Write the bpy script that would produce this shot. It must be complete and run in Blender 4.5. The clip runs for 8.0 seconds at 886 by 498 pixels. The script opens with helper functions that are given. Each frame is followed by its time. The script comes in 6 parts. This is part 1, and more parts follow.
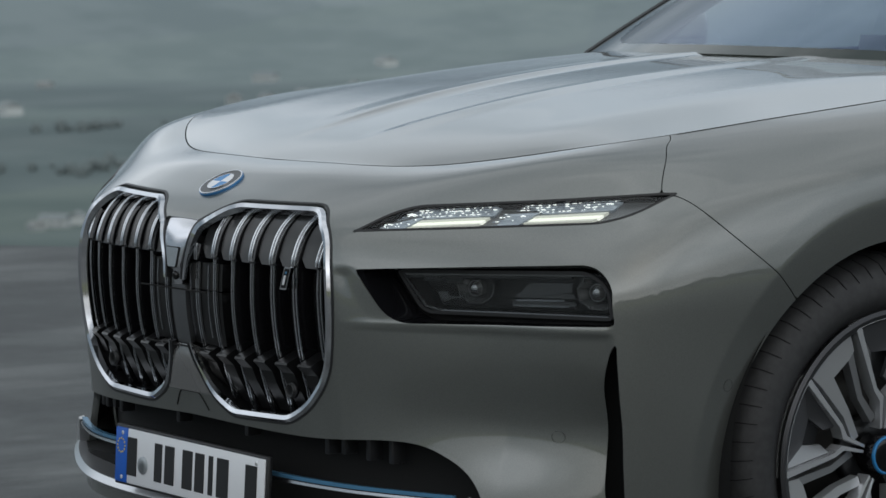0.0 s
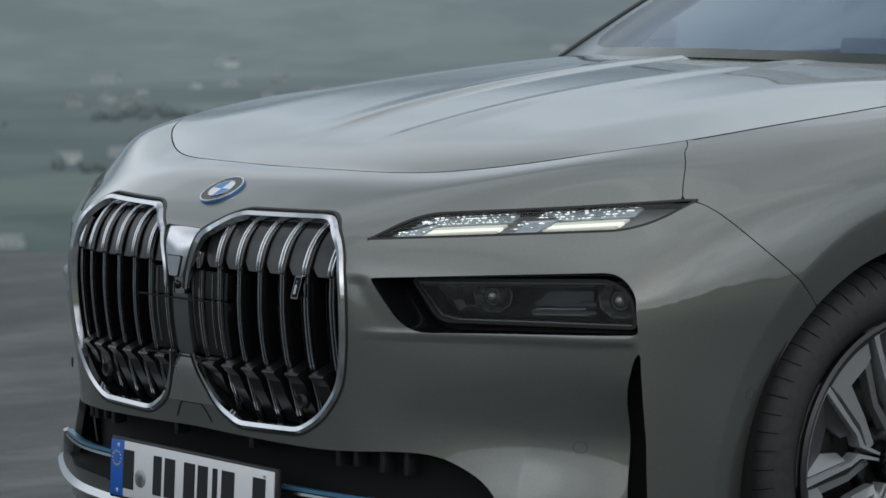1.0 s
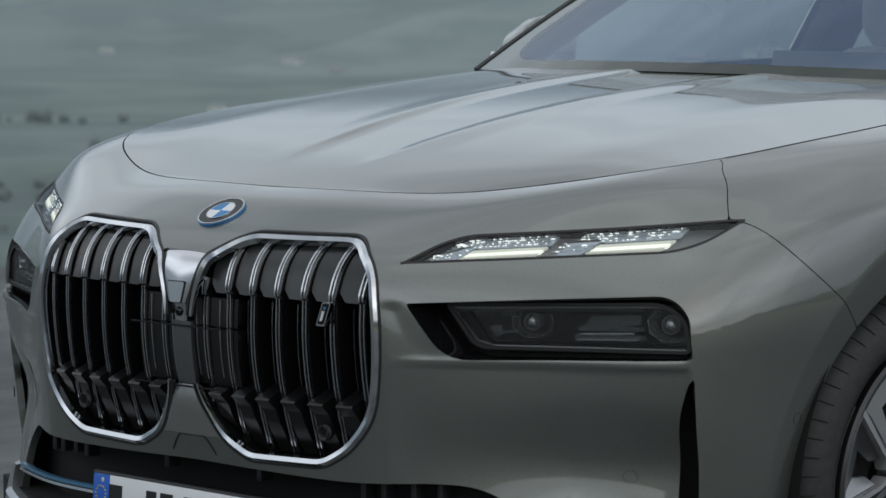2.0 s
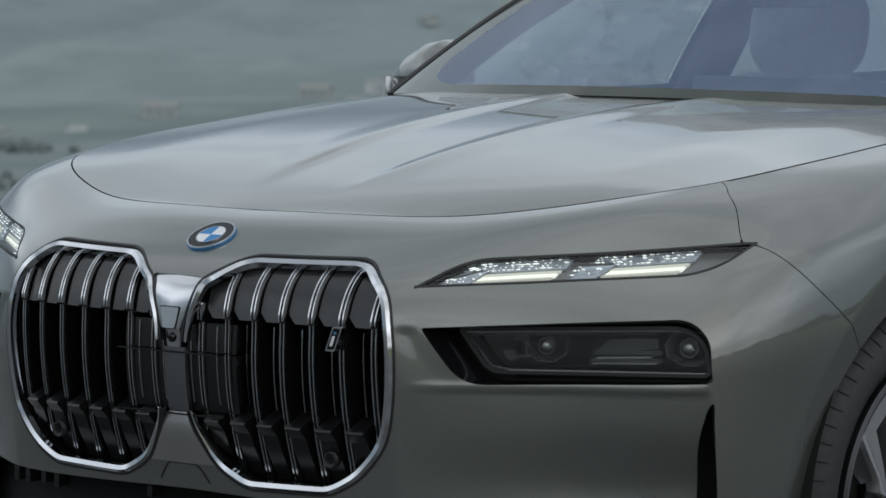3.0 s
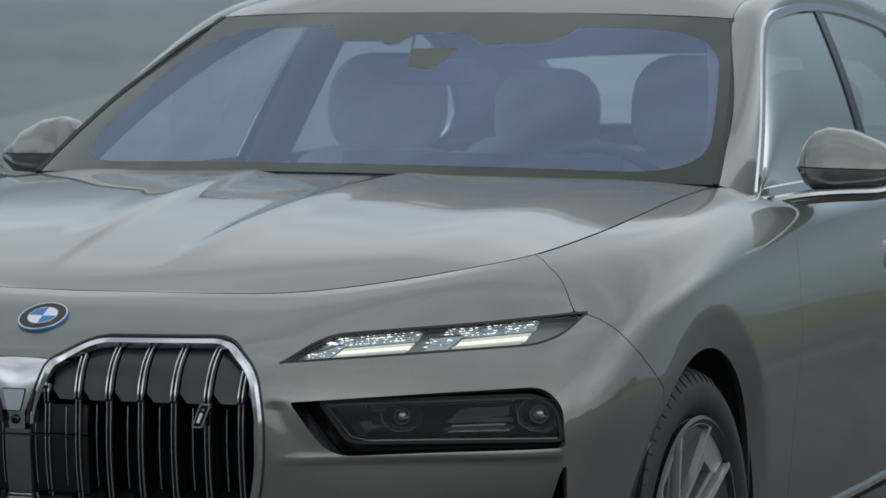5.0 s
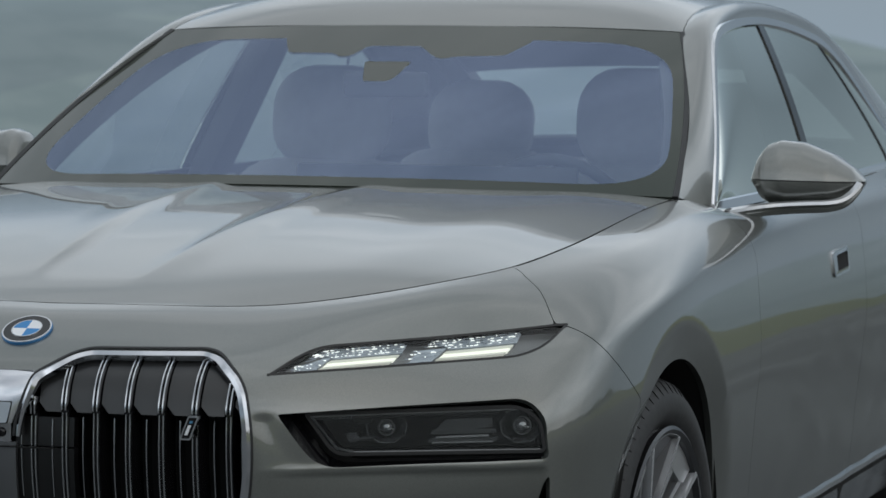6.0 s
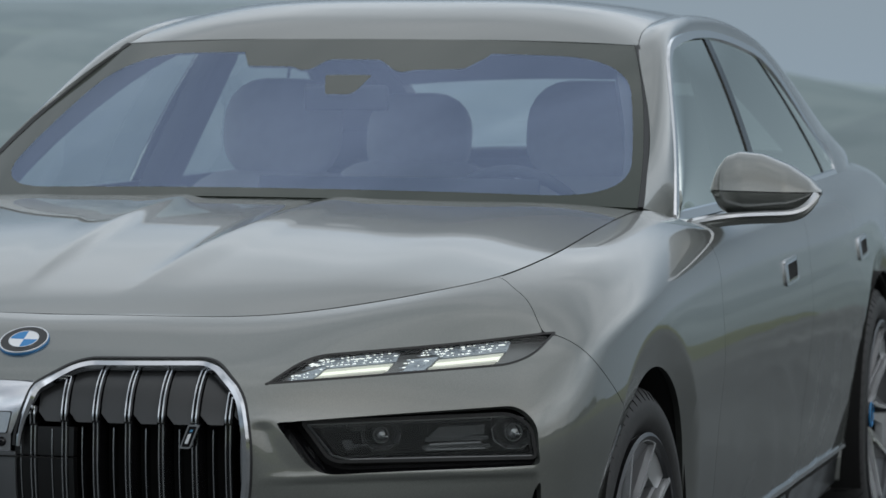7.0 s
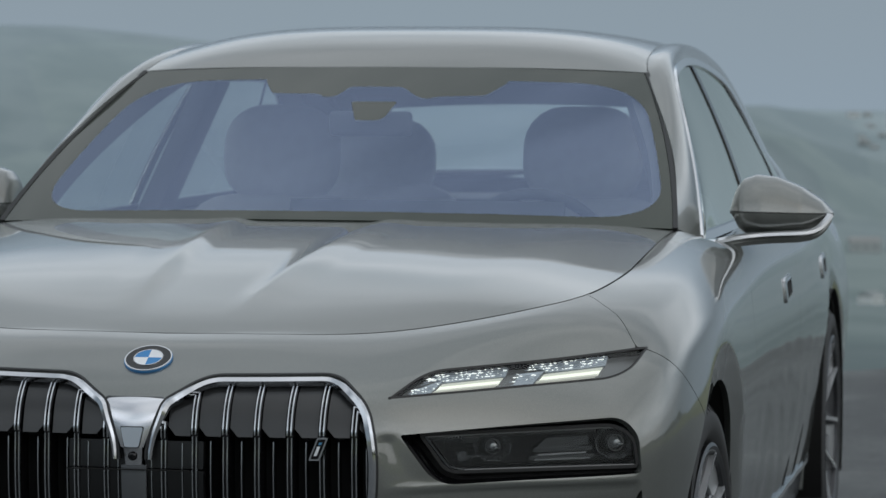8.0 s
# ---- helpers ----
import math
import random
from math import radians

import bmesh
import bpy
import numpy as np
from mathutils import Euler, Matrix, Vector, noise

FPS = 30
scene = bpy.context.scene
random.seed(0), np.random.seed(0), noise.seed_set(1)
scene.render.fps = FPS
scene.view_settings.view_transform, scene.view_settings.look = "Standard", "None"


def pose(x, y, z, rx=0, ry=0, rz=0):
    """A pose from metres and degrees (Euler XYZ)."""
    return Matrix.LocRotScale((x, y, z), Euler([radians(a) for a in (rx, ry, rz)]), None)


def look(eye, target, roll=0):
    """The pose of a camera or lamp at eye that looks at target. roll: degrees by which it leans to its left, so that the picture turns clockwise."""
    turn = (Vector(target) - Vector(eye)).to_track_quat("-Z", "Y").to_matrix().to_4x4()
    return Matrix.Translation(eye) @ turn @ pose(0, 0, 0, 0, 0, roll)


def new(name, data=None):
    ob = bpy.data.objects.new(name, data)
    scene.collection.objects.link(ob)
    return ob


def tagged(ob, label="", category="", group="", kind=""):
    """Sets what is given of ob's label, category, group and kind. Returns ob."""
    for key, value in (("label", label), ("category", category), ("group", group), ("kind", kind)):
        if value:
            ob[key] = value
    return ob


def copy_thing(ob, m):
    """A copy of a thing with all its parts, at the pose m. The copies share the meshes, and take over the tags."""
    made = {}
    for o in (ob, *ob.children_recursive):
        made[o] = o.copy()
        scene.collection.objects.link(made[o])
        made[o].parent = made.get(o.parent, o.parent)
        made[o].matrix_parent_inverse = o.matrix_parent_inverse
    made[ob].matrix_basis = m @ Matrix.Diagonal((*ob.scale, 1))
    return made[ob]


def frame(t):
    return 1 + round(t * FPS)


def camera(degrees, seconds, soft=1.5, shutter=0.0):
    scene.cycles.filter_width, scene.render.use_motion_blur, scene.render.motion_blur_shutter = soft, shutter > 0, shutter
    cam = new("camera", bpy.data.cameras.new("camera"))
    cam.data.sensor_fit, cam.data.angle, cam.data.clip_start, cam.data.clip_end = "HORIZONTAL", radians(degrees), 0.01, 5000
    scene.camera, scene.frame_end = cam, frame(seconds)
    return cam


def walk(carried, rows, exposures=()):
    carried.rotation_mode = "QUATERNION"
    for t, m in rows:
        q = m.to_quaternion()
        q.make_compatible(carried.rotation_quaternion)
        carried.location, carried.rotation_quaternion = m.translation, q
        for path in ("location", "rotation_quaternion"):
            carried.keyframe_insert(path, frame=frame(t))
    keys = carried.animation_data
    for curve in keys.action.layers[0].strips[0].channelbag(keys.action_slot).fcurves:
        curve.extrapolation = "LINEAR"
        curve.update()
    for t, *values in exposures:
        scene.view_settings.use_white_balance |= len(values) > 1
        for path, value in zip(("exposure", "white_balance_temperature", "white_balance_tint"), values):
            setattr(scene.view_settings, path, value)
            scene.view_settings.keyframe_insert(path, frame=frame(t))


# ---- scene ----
cam = camera(14.9, 8.0)
# a long lens: the valley lies far behind the plane of focus
cam.data.dof.use_dof = True
cam.data.dof.focus_distance = 6.4
cam.data.dof.aperture_fstop = 10.0
PATH = [
    (0, (5.376, -3.336, 1.276), (3.772, -2.155, 1.1), -0.2),
    (0.5, (5.248, -3.428, 1.278), (3.669, -2.212, 1.102), -0.2),
    (1, (5.109, -3.516, 1.281), (3.562, -2.261, 1.105), -0.2),
    (1.5, (4.967, -3.609, 1.284), (3.455, -2.312, 1.106), -0.2),
    (1.8, (4.797, -3.728, 1.273), (3.329, -2.38, 1.101), -0.1),
    (2, (4.384, -3.975, 1.299), (3.017, -2.525, 1.124), -0.0),
    (2.2, (4.059, -4.215, 1.275), (2.797, -2.672, 1.115), 0.3),
    (2.35, (3.985, -4.262, 1.276), (2.746, -2.701, 1.117), 0.35),
    (3.3, (3.801, -4.38, 1.279), (2.619, -2.775, 1.123), 0.5),
    (3.5, (3.765, -4.407, 1.289), (2.595, -2.793, 1.13), 0.6),
    (4, (3.647, -4.474, 1.289), (2.52, -2.829, 1.133), 0.7),
    (4.5, (3.312, -4.745, 1.303), (2.328, -3.01, 1.154), 0.6),
    (4.7, (3.0, -4.96, 1.297), (2.168, -3.145, 1.166), 0.5),
    (4.8, (2.856, -5.051, 1.303), (2.091, -3.208, 1.178), 0.5),
    (5, (2.7, -5.176, 1.303), (2.006, -3.304, 1.188), 0.4),
    (5.2, (2.654, -5.185, 1.3), (1.977, -3.307, 1.188), 0.5),
    (6.3, (2.446, -5.354, 1.313), (1.86, -3.445, 1.206), 0.4),
    (6.5, (2.405, -5.391, 1.311), (1.836, -3.477, 1.206), 0.4),
    (7, (2.308, -5.457, 1.31), (1.775, -3.533, 1.209), 0.4),
    (7.5, (1.986, -5.695, 1.309), (1.553, -3.744, 1.217), 0.3),
    (7.7, (1.779, -5.858, 1.322), (1.387, -3.898, 1.233), 0.3),
    (8, (1.713, -5.895, 1.316), (1.333, -3.934, 1.229), 0.3),
]
walk(cam, [(t, look(eye, target, roll)) for t, eye, target, roll in PATH])
# ---------------------------------------------------------------- light
world = bpy.data.worlds.new("overcast_sky")
scene.world = world
world.use_nodes = True
SUN_EL, SUN_AZ = 34.0, 118.0


def build_world():
    nt = world.node_tree
    nt.nodes.clear()
    out = nt.nodes.new("ShaderNodeOutputWorld")
    bg = nt.nodes.new("ShaderNodeBackground")
    sky = nt.nodes.new("ShaderNodeTexSky")
    sky.sky_type, sky.sun_disc = "NISHITA", False
    sky.sun_elevation, sky.sun_rotation = radians(SUN_EL), radians(SUN_AZ)
    sky.air_density, sky.dust_density = 1.0, 2.0
    co = nt.nodes.new("ShaderNodeTexCoord")
    mp = nt.nodes.new("ShaderNodeMapping")
    mp.inputs["Scale"].default_value = (1.0, 1.0, 2.6)
    nz = nt.nodes.new("ShaderNodeTexNoise")
    nz.inputs["Scale"].default_value, nz.inputs["Detail"].default_value = 2.2, 8.0
    nz.inputs["Roughness"].default_value = 0.55
    nz.inputs["Distortion"].default_value = 0.6
    rp = nt.nodes.new("ShaderNodeValToRGB")
    rp.color_ramp.elements[0].position, rp.color_ramp.elements[1].position = 0.30, 0.72
    rp.color_ramp.elements[0].color = (4.3, 5.0, 5.5, 1)
    rp.color_ramp.elements[1].color = (10.3, 10.9, 11.4, 1)
    sep = nt.nodes.new("ShaderNodeSeparateXYZ")
    # the mist lies deepest over the valley
    lean = nt.nodes.new("ShaderNodeMath")
    lean.operation = "MULTIPLY_ADD"
    lean.inputs[1].default_value = -0.22
    low = nt.nodes.new("ShaderNodeMapRange")
    low.interpolation_type = "SMOOTHSTEP"
    low.inputs["From Min"].default_value, low.inputs["From Max"].default_value = 0.0, 0.18
    fog = nt.nodes.new("ShaderNodeMixRGB")
    fog.inputs[1].default_value = (2.60, 3.32, 4.02, 1)
    mix = nt.nodes.new("ShaderNodeMixRGB")
    mix.inputs[0].default_value = 0.88
    L = nt.links.new
    L(co.outputs["Generated"], mp.inputs["Vector"])
    L(mp.outputs[0], nz.inputs["Vector"])
    L(nz.outputs["Fac"], rp.inputs[0])
    L(co.outputs["Generated"], sep.inputs[0])
    ahead = nt.nodes.new("ShaderNodeMapRange")
    ahead.inputs["From Min"].default_value, ahead.inputs["From Max"].default_value = -0.6, 0.6
    ahead.inputs["To Min"].default_value, ahead.inputs["To Max"].default_value = 0.35, 0.6
    front = nt.nodes.new("ShaderNodeMath")
    front.operation = "MAXIMUM"
    L(sep.outputs["Y"], ahead.inputs["Value"])
    L(sep.outputs["Y"], front.inputs[0])
    L(ahead.outputs[0], front.inputs[1])
    L(front.outputs[0], lean.inputs[0])
    # and clears on the side of the open country
    clear = nt.nodes.new("ShaderNodeMath")
    clear.operation = "MAXIMUM"
    clear.inputs[1].default_value = 0.0
    lift = nt.nodes.new("ShaderNodeMath")
    lift.operation = "MULTIPLY_ADD"
    lift.inputs[1].default_value = 0.18
    L(sep.outputs["X"], clear.inputs[0])
    L(clear.outputs[0], lift.inputs[0])
    L(sep.outputs["Z"], lift.inputs[2])
    L(lift.outputs[0], lean.inputs[2])
    L(lean.outputs[0], low.inputs["Value"])
    L(low.outputs[0], fog.inputs[0])
    L(rp.outputs[0], fog.inputs[2])
    L(sky.outputs[0], mix.inputs[1])
    L(fog.outputs[0], mix.inputs[2])
    # thin cloud glows over the far hills, thicker cloud hangs overhead
    band = nt.nodes.new("ShaderNodeValToRGB")
    for at, v in ((.0, 1.0), (.14, 1.15), (.26, 1.31), (.39, 1.18), (.50, .92), (.62, .74), (1.0, .58)):
        e = band.color_ramp.elements.new(at) if 0 < at < 1 else band.color_ramp.elements[int(at)]
        e.color = (v, v, v, 1)
    tone = nt.nodes.new("ShaderNodeMixRGB")
    tone.blend_type = "MULTIPLY"
    tone.inputs[0].default_value = 1.0
    L(sep.outputs["Z"], band.inputs[0])
    L(mix.outputs[0], tone.inputs[1])
    L(band.outputs[0], tone.inputs[2])
    L(tone.outputs[0], bg.inputs["Color"])
    bg.inputs["Strength"].default_value = 0.109
    L(bg.outputs[0], out.inputs[0])


build_world()
sun = new("sun", bpy.data.lights.new("sun", "SUN"))
sun.data.energy, sun.data.angle, sun.data.color = 0.42, radians(115), (1.0, 0.96, 0.9)
sun.matrix_world = look((20 * math.sin(radians(SUN_AZ)), 20 * math.cos(radians(SUN_AZ)), 20 * math.tan(radians(SUN_EL))), (0, 0, 0))


# ---------------------------------------------------------------- materials
class Mat:
    """A node material with a Principled shader, and short ways to add noise to it."""

    def __init__(self, name, color, rough=0.5, metal=0.0, **inputs):
        self.m = bpy.data.materials.new(name)
        self.m.use_nodes = True
        self.nt = self.m.node_tree
        self.p = self.nt.nodes["Principled BSDF"]
        self.p.inputs["Base Color"].default_value = (*color, 1)
        self.p.inputs["Roughness"].default_value = rough
        self.p.inputs["Metallic"].default_value = metal
        for k, v in inputs.items():
            self.p.inputs[k.replace("_", " ")].default_value = v

    def node(self, kind, **ins):
        n = self.nt.nodes.new(kind)
        for k, v in ins.items():
            n.inputs[k.replace("_", " ")].default_value = v
        return n

    def link(self, a, b):
        self.nt.links.new(a, b)

    def noise(self, scale, detail=4.0, rough=0.55, stretch=(1, 1, 1)):
        co = self.node("ShaderNodeTexCoord")
        mp = self.node("ShaderNodeMapping")
        mp.inputs["Scale"].default_value = stretch
        nz = self.node("ShaderNodeTexNoise", Scale=scale, Detail=detail, Roughness=rough)
        self.link(co.outputs["Object"], mp.inputs["Vector"])
        self.link(mp.outputs[0], nz.inputs["Vector"])
        return nz.outputs["Fac"]

    def colors(self, fac, stops):
        r = self.node("ShaderNodeValToRGB")
        while len(r.color_ramp.elements) < len(stops):
            r.color_ramp.elements.new(0.5)
        for e, (at, c) in zip(r.color_ramp.elements, stops):
            e.position, e.color = at, (*c, 1)
        self.link(fac, r.inputs[0])
        return r.outputs[0]

    def base(self, out):
        self.link(out, self.p.inputs["Base Color"])
        return self

    def rough(self, fac, a, b):
        mr = self.node("ShaderNodeMapRange")
        mr.inputs["To Min"].default_value, mr.inputs["To Max"].default_value = a, b
        self.link(fac, mr.inputs["Value"])
        self.link(mr.outputs[0], self.p.inputs["Roughness"])
        return self

    def bump(self, fac, strength=0.2, dist=0.002):
        b = self.node("ShaderNodeBump", Strength=strength, Distance=dist)
        self.link(fac, b.inputs["Height"])
        self.link(b.outputs[0], self.p.inputs["Normal"])
        return self


def make_paint():
    m = Mat("grey_metallic_paint", (0.19, 0.2, 0.18), 0.45, 0.62, Coat_Weight=1.0, Coat_Roughness=0.015, Coat_IOR=1.80)
    fine = m.noise(900.0, 2.0)
    m.base(m.colors(fine, ((0.3, (0.122, 0.129, 0.120)), (0.7, (0.172, 0.181, 0.168)))))
    m.rough(m.noise(1.3, 3.0), 0.35, 0.41)
    return m.m


PAINT = make_paint()
CHROME = Mat("chrome", (0.78, 0.78, 0.80), 0.07, 1.0).m
SATIN = Mat("satin_aluminium", (0.55, 0.56, 0.58), 0.22, 1.0).m
SILVER = Mat("silver_paint", (0.62, 0.63, 0.65), 0.30, 0.7, Coat_Weight=0.6).m
GLOSS = Mat("gloss_black", (0.006, 0.006, 0.007), 0.06).m
BLACK = Mat("matt_black_plastic", (0.012, 0.012, 0.013), 0.45).m
VOID = Mat("black_cavity", (0.003, 0.003, 0.003), 0.9).m
FRIT = Mat("ceramic_black_glass", (0.012, 0.016, 0.011), 0.02, 0.0, Specular_IOR_Level=0.60, Specular_Tint=(.90, 1.0, .88, 1)).m


def make_rubber():
    m = Mat("tyre_rubber", (0.018, 0.018, 0.019), 0.62)
    n = m.noise(60.0, 4.0)
    m.base(m.colors(n, ((0.3, (0.019, 0.019, 0.020)), (0.75, (0.034, 0.034, 0.035)))))
    m.bump(m.noise(300.0), 0.15, 0.001)
    return m.m


RUBBER = make_rubber()


def make_glass(name, tint, shine, fac, graze=(0.80, 0.83, 0.86)):
    """Thin automotive glass: see-through with a coloured tint, and a mirror gloss that grows towards grazing."""
    m = bpy.data.materials.new(name)
    m.use_nodes = True
    nt = m.node_tree
    nt.nodes.clear()
    out = nt.nodes.new("ShaderNodeOutputMaterial")
    tr = nt.nodes.new("ShaderNodeBsdfTransparent")
    tr.inputs[0].default_value = (*tint, 1)
    gl = nt.nodes.new("ShaderNodeBsdfGlossy")
    gl.inputs["Color"].default_value = (*shine, 1)
    gl.inputs["Roughness"].default_value = 0.0
    fr = nt.nodes.new("ShaderNodeLayerWeight")
    fr.inputs["Blend"].default_value = 0.5
    pw = nt.nodes.new("ShaderNodeMath")
    pw.operation = "POWER"
    pw.inputs[1].default_value = 5.0
    mr = nt.nodes.new("ShaderNodeMapRange")
    mr.inputs["To Min"].default_value, mr.inputs["To Max"].default_value = fac, max(0.46, fac + 0.14)
    mx = nt.nodes.new("ShaderNodeMixShader")
    # the coating's tint fades towards grazing
    fade = nt.nodes.new("ShaderNodeMapRange")
    fade.inputs["From Min"].default_value, fade.inputs["From Max"].default_value = 0.12, 0.40
    tone = nt.nodes.new("ShaderNodeMixRGB")
    tone.inputs[1].default_value = (*shine, 1)
    tone.inputs[2].default_value = (*graze, 1)
    nt.links.new(pw.outputs[0], fade.inputs["Value"])
    nt.links.new(fade.outputs[0], tone.inputs[0])
    nt.links.new(tone.outputs[0], gl.inputs["Color"])
    nt.links.new(fr.outputs["Facing"], pw.inputs[0])
    nt.links.new(pw.outputs[0], mr.inputs["Value"])
    nt.links.new(mr.outputs[0], mx.inputs[0])
    nt.links.new(tr.outputs[0], mx.inputs[1])
    nt.links.new(gl.outputs[0], mx.inputs[2])
    nt.links.new(mx.outputs[0], out.inputs[0])
    return m


WS_GLASS = make_glass("coated_windscreen", (0.88, 0.95, 0.93), (0.53, 0.65, 0.93), 0.27)
REAR_GLASS = make_glass("rear_glass", (0.97, 0.99, 0.98), (0.9, 0.95, 0.95), 0.05)
# same glass on both sides: extra reflection is put into the left panes
SIDE_GLASS_LEFT = make_glass("side_glass_added_reflection", (0.92, 0.97, 0.94), (0.97, 1.0, 0.95), 0.76, (0.97, 1.0, 0.94))
SIDE_GLASS_RIGHT = make_glass("side_glass_right", (0.92, 0.97, 0.94), (0.97, 1.0, 0.95), 0.40, (0.97, 1.0, 0.94))
LENS = make_glass("clear_lens", (0.95, 0.96, 0.96), (1, 1, 1), 0.03)
LAMP_LENS = make_glass("headlight_lens", (0.93, 0.94, 0.94), (1, 1, 1), 0.035)


# ---------------------------------------------------------------- curves and meshes
def cubic(ts, pts, t):
    """Natural cubic spline through pts at ts, at the values t."""
    ts, pts, t = np.asarray(ts, float), np.asarray(pts, float), np.asarray(t, float)
    one = pts.ndim == 1
    if one:
        pts = pts[:, None]
    n, h = len(ts), np.diff(ts)
    a, r = np.eye(n), np.zeros_like(pts)
    for i in range(1, n - 1):
        a[i, i - 1 : i + 2] = h[i - 1], 2 * (h[i - 1] + h[i]), h[i]
        r[i] = 6 * ((pts[i + 1] - pts[i]) / h[i] - (pts[i] - pts[i - 1]) / h[i - 1])
    m = np.linalg.solve(a, r)
    k = np.clip(np.searchsorted(ts, t) - 1, 0, n - 2)
    u, w, hk = (ts[k + 1] - t)[:, None], (t - ts[k])[:, None], h[k][:, None]
    out = (m[k] * u**3 + m[k + 1] * w**3) / (6 * hk) + (pts[k] / hk - m[k] * hk / 6) * u + (pts[k + 1] / hk - m[k + 1] * hk / 6) * w
    return out[:, 0] if one else out


def run(pts, n, closed=False):
    """n points along a smooth curve through pts, spaced by its knots' chord lengths."""
    pts = np.asarray(pts, float)
    if closed:
        k = 3
        pts = np.concatenate([pts[-k:], pts, pts[: k + 1]])
    ts = np.r_[0, np.cumsum(np.linalg.norm(np.diff(pts, axis=0), axis=1) ** 0.75)]
    a, b = (ts[3], ts[-4]) if closed else (ts[0], ts[-1])
    return cubic(ts, pts, np.linspace(a, b, n, endpoint=not closed))


def rounded(pts, radius, steps=6):
    """A closed 2D outline with its corners rounded. radius: one, or one a corner."""
    pts = [np.array(p, float) for p in pts]
    rs = radius if isinstance(radius, (list, tuple)) else [radius] * len(pts)
    out = []
    for i, p in enumerate(pts):
        a, b = pts[i - 1], pts[(i + 1) % len(pts)]
        r = min(rs[i], 0.48 * np.linalg.norm(a - p), 0.48 * np.linalg.norm(b - p))
        u, w = p + r * (a - p) / np.linalg.norm(a - p), p + r * (b - p) / np.linalg.norm(b - p)
        for k in range(steps + 1):
            t = k / steps
            out.append((1 - t) ** 2 * u + 2 * t * (1 - t) * p + t * t * w)
    return np.array(out)


def inside(poly, x, y):
    """Signed distance of points to a closed 2D outline: positive inside."""
    poly = np.asarray(poly, float)
    best, odd = np.full(x.shape, 1e9), np.zeros(x.shape, bool)
    for a, b in zip(poly, np.roll(poly, -1, axis=0)):
        d = b - a
        u = np.clip(((x - a[0]) * d[0] + (y - a[1]) * d[1]) / (d @ d + 1e-18), 0, 1)
        best = np.minimum(best, np.hypot(x - a[0] - u * d[0], y - a[1] - u * d[1]))
        odd ^= ((a[1] > y) != (b[1] > y)) & (x < (b[0] - a[0]) * (y - a[1]) / (b[1] - a[1] + 1e-18) + a[0])
    return np.where(odd, best, -best)


def side_of(line, x, y):
    """Signed distance to an open 2D polyline: positive to the left of its way."""
    line = np.asarray(line, float)
    best, sign = np.full(x.shape, 1e9), np.ones(x.shape)
    for i, (a, b) in enumerate(zip(line[:-1], line[1:])):
        d = b - a
        u = ((x - a[0]) * d[0] + (y - a[1]) * d[1]) / (d @ d)
        lo, hi = (-9 if i == 0 else 0), (9 if i == len(line) - 2 else 1)
        u = np.clip(u, lo, hi)
        dist = np.hypot(x - a[0] - u * d[0], y - a[1] - u * d[1])
        s = np.sign(d[0] * (y - a[1]) - d[1] * (x - a[0]))
        near = dist < best - 1e-9
        best, sign = np.where(near, dist, best), np.where(near, s, sign)
    return best * sign


def grid_normals(v):
    du, dv = np.gradient(v, axis=0), np.gradient(v, axis=1)
    n = np.cross(du, dv)
    return n / (np.linalg.norm(n, axis=-1, keepdims=True) + 1e-12)


def link_mesh(name, verts, faces, mat, parent=None, normals=None, label="", smooth=True):
    me = bpy.data.meshes.new(name)
    me.from_pydata([tuple(map(float, v)) for v in verts], [], faces)
    me.materials.append(mat)
    if smooth:
        me.polygons.foreach_set("use_smooth", [True] * len(me.polygons))
    if normals is not None:
        me.normals_split_custom_set_from_vertices([tuple(map(float, n)) for n in normals])
    me.update()
    ob = new(name, me)
    if parent is not None:
        ob.parent = parent
    if label:
        tagged(ob, label)
    return ob


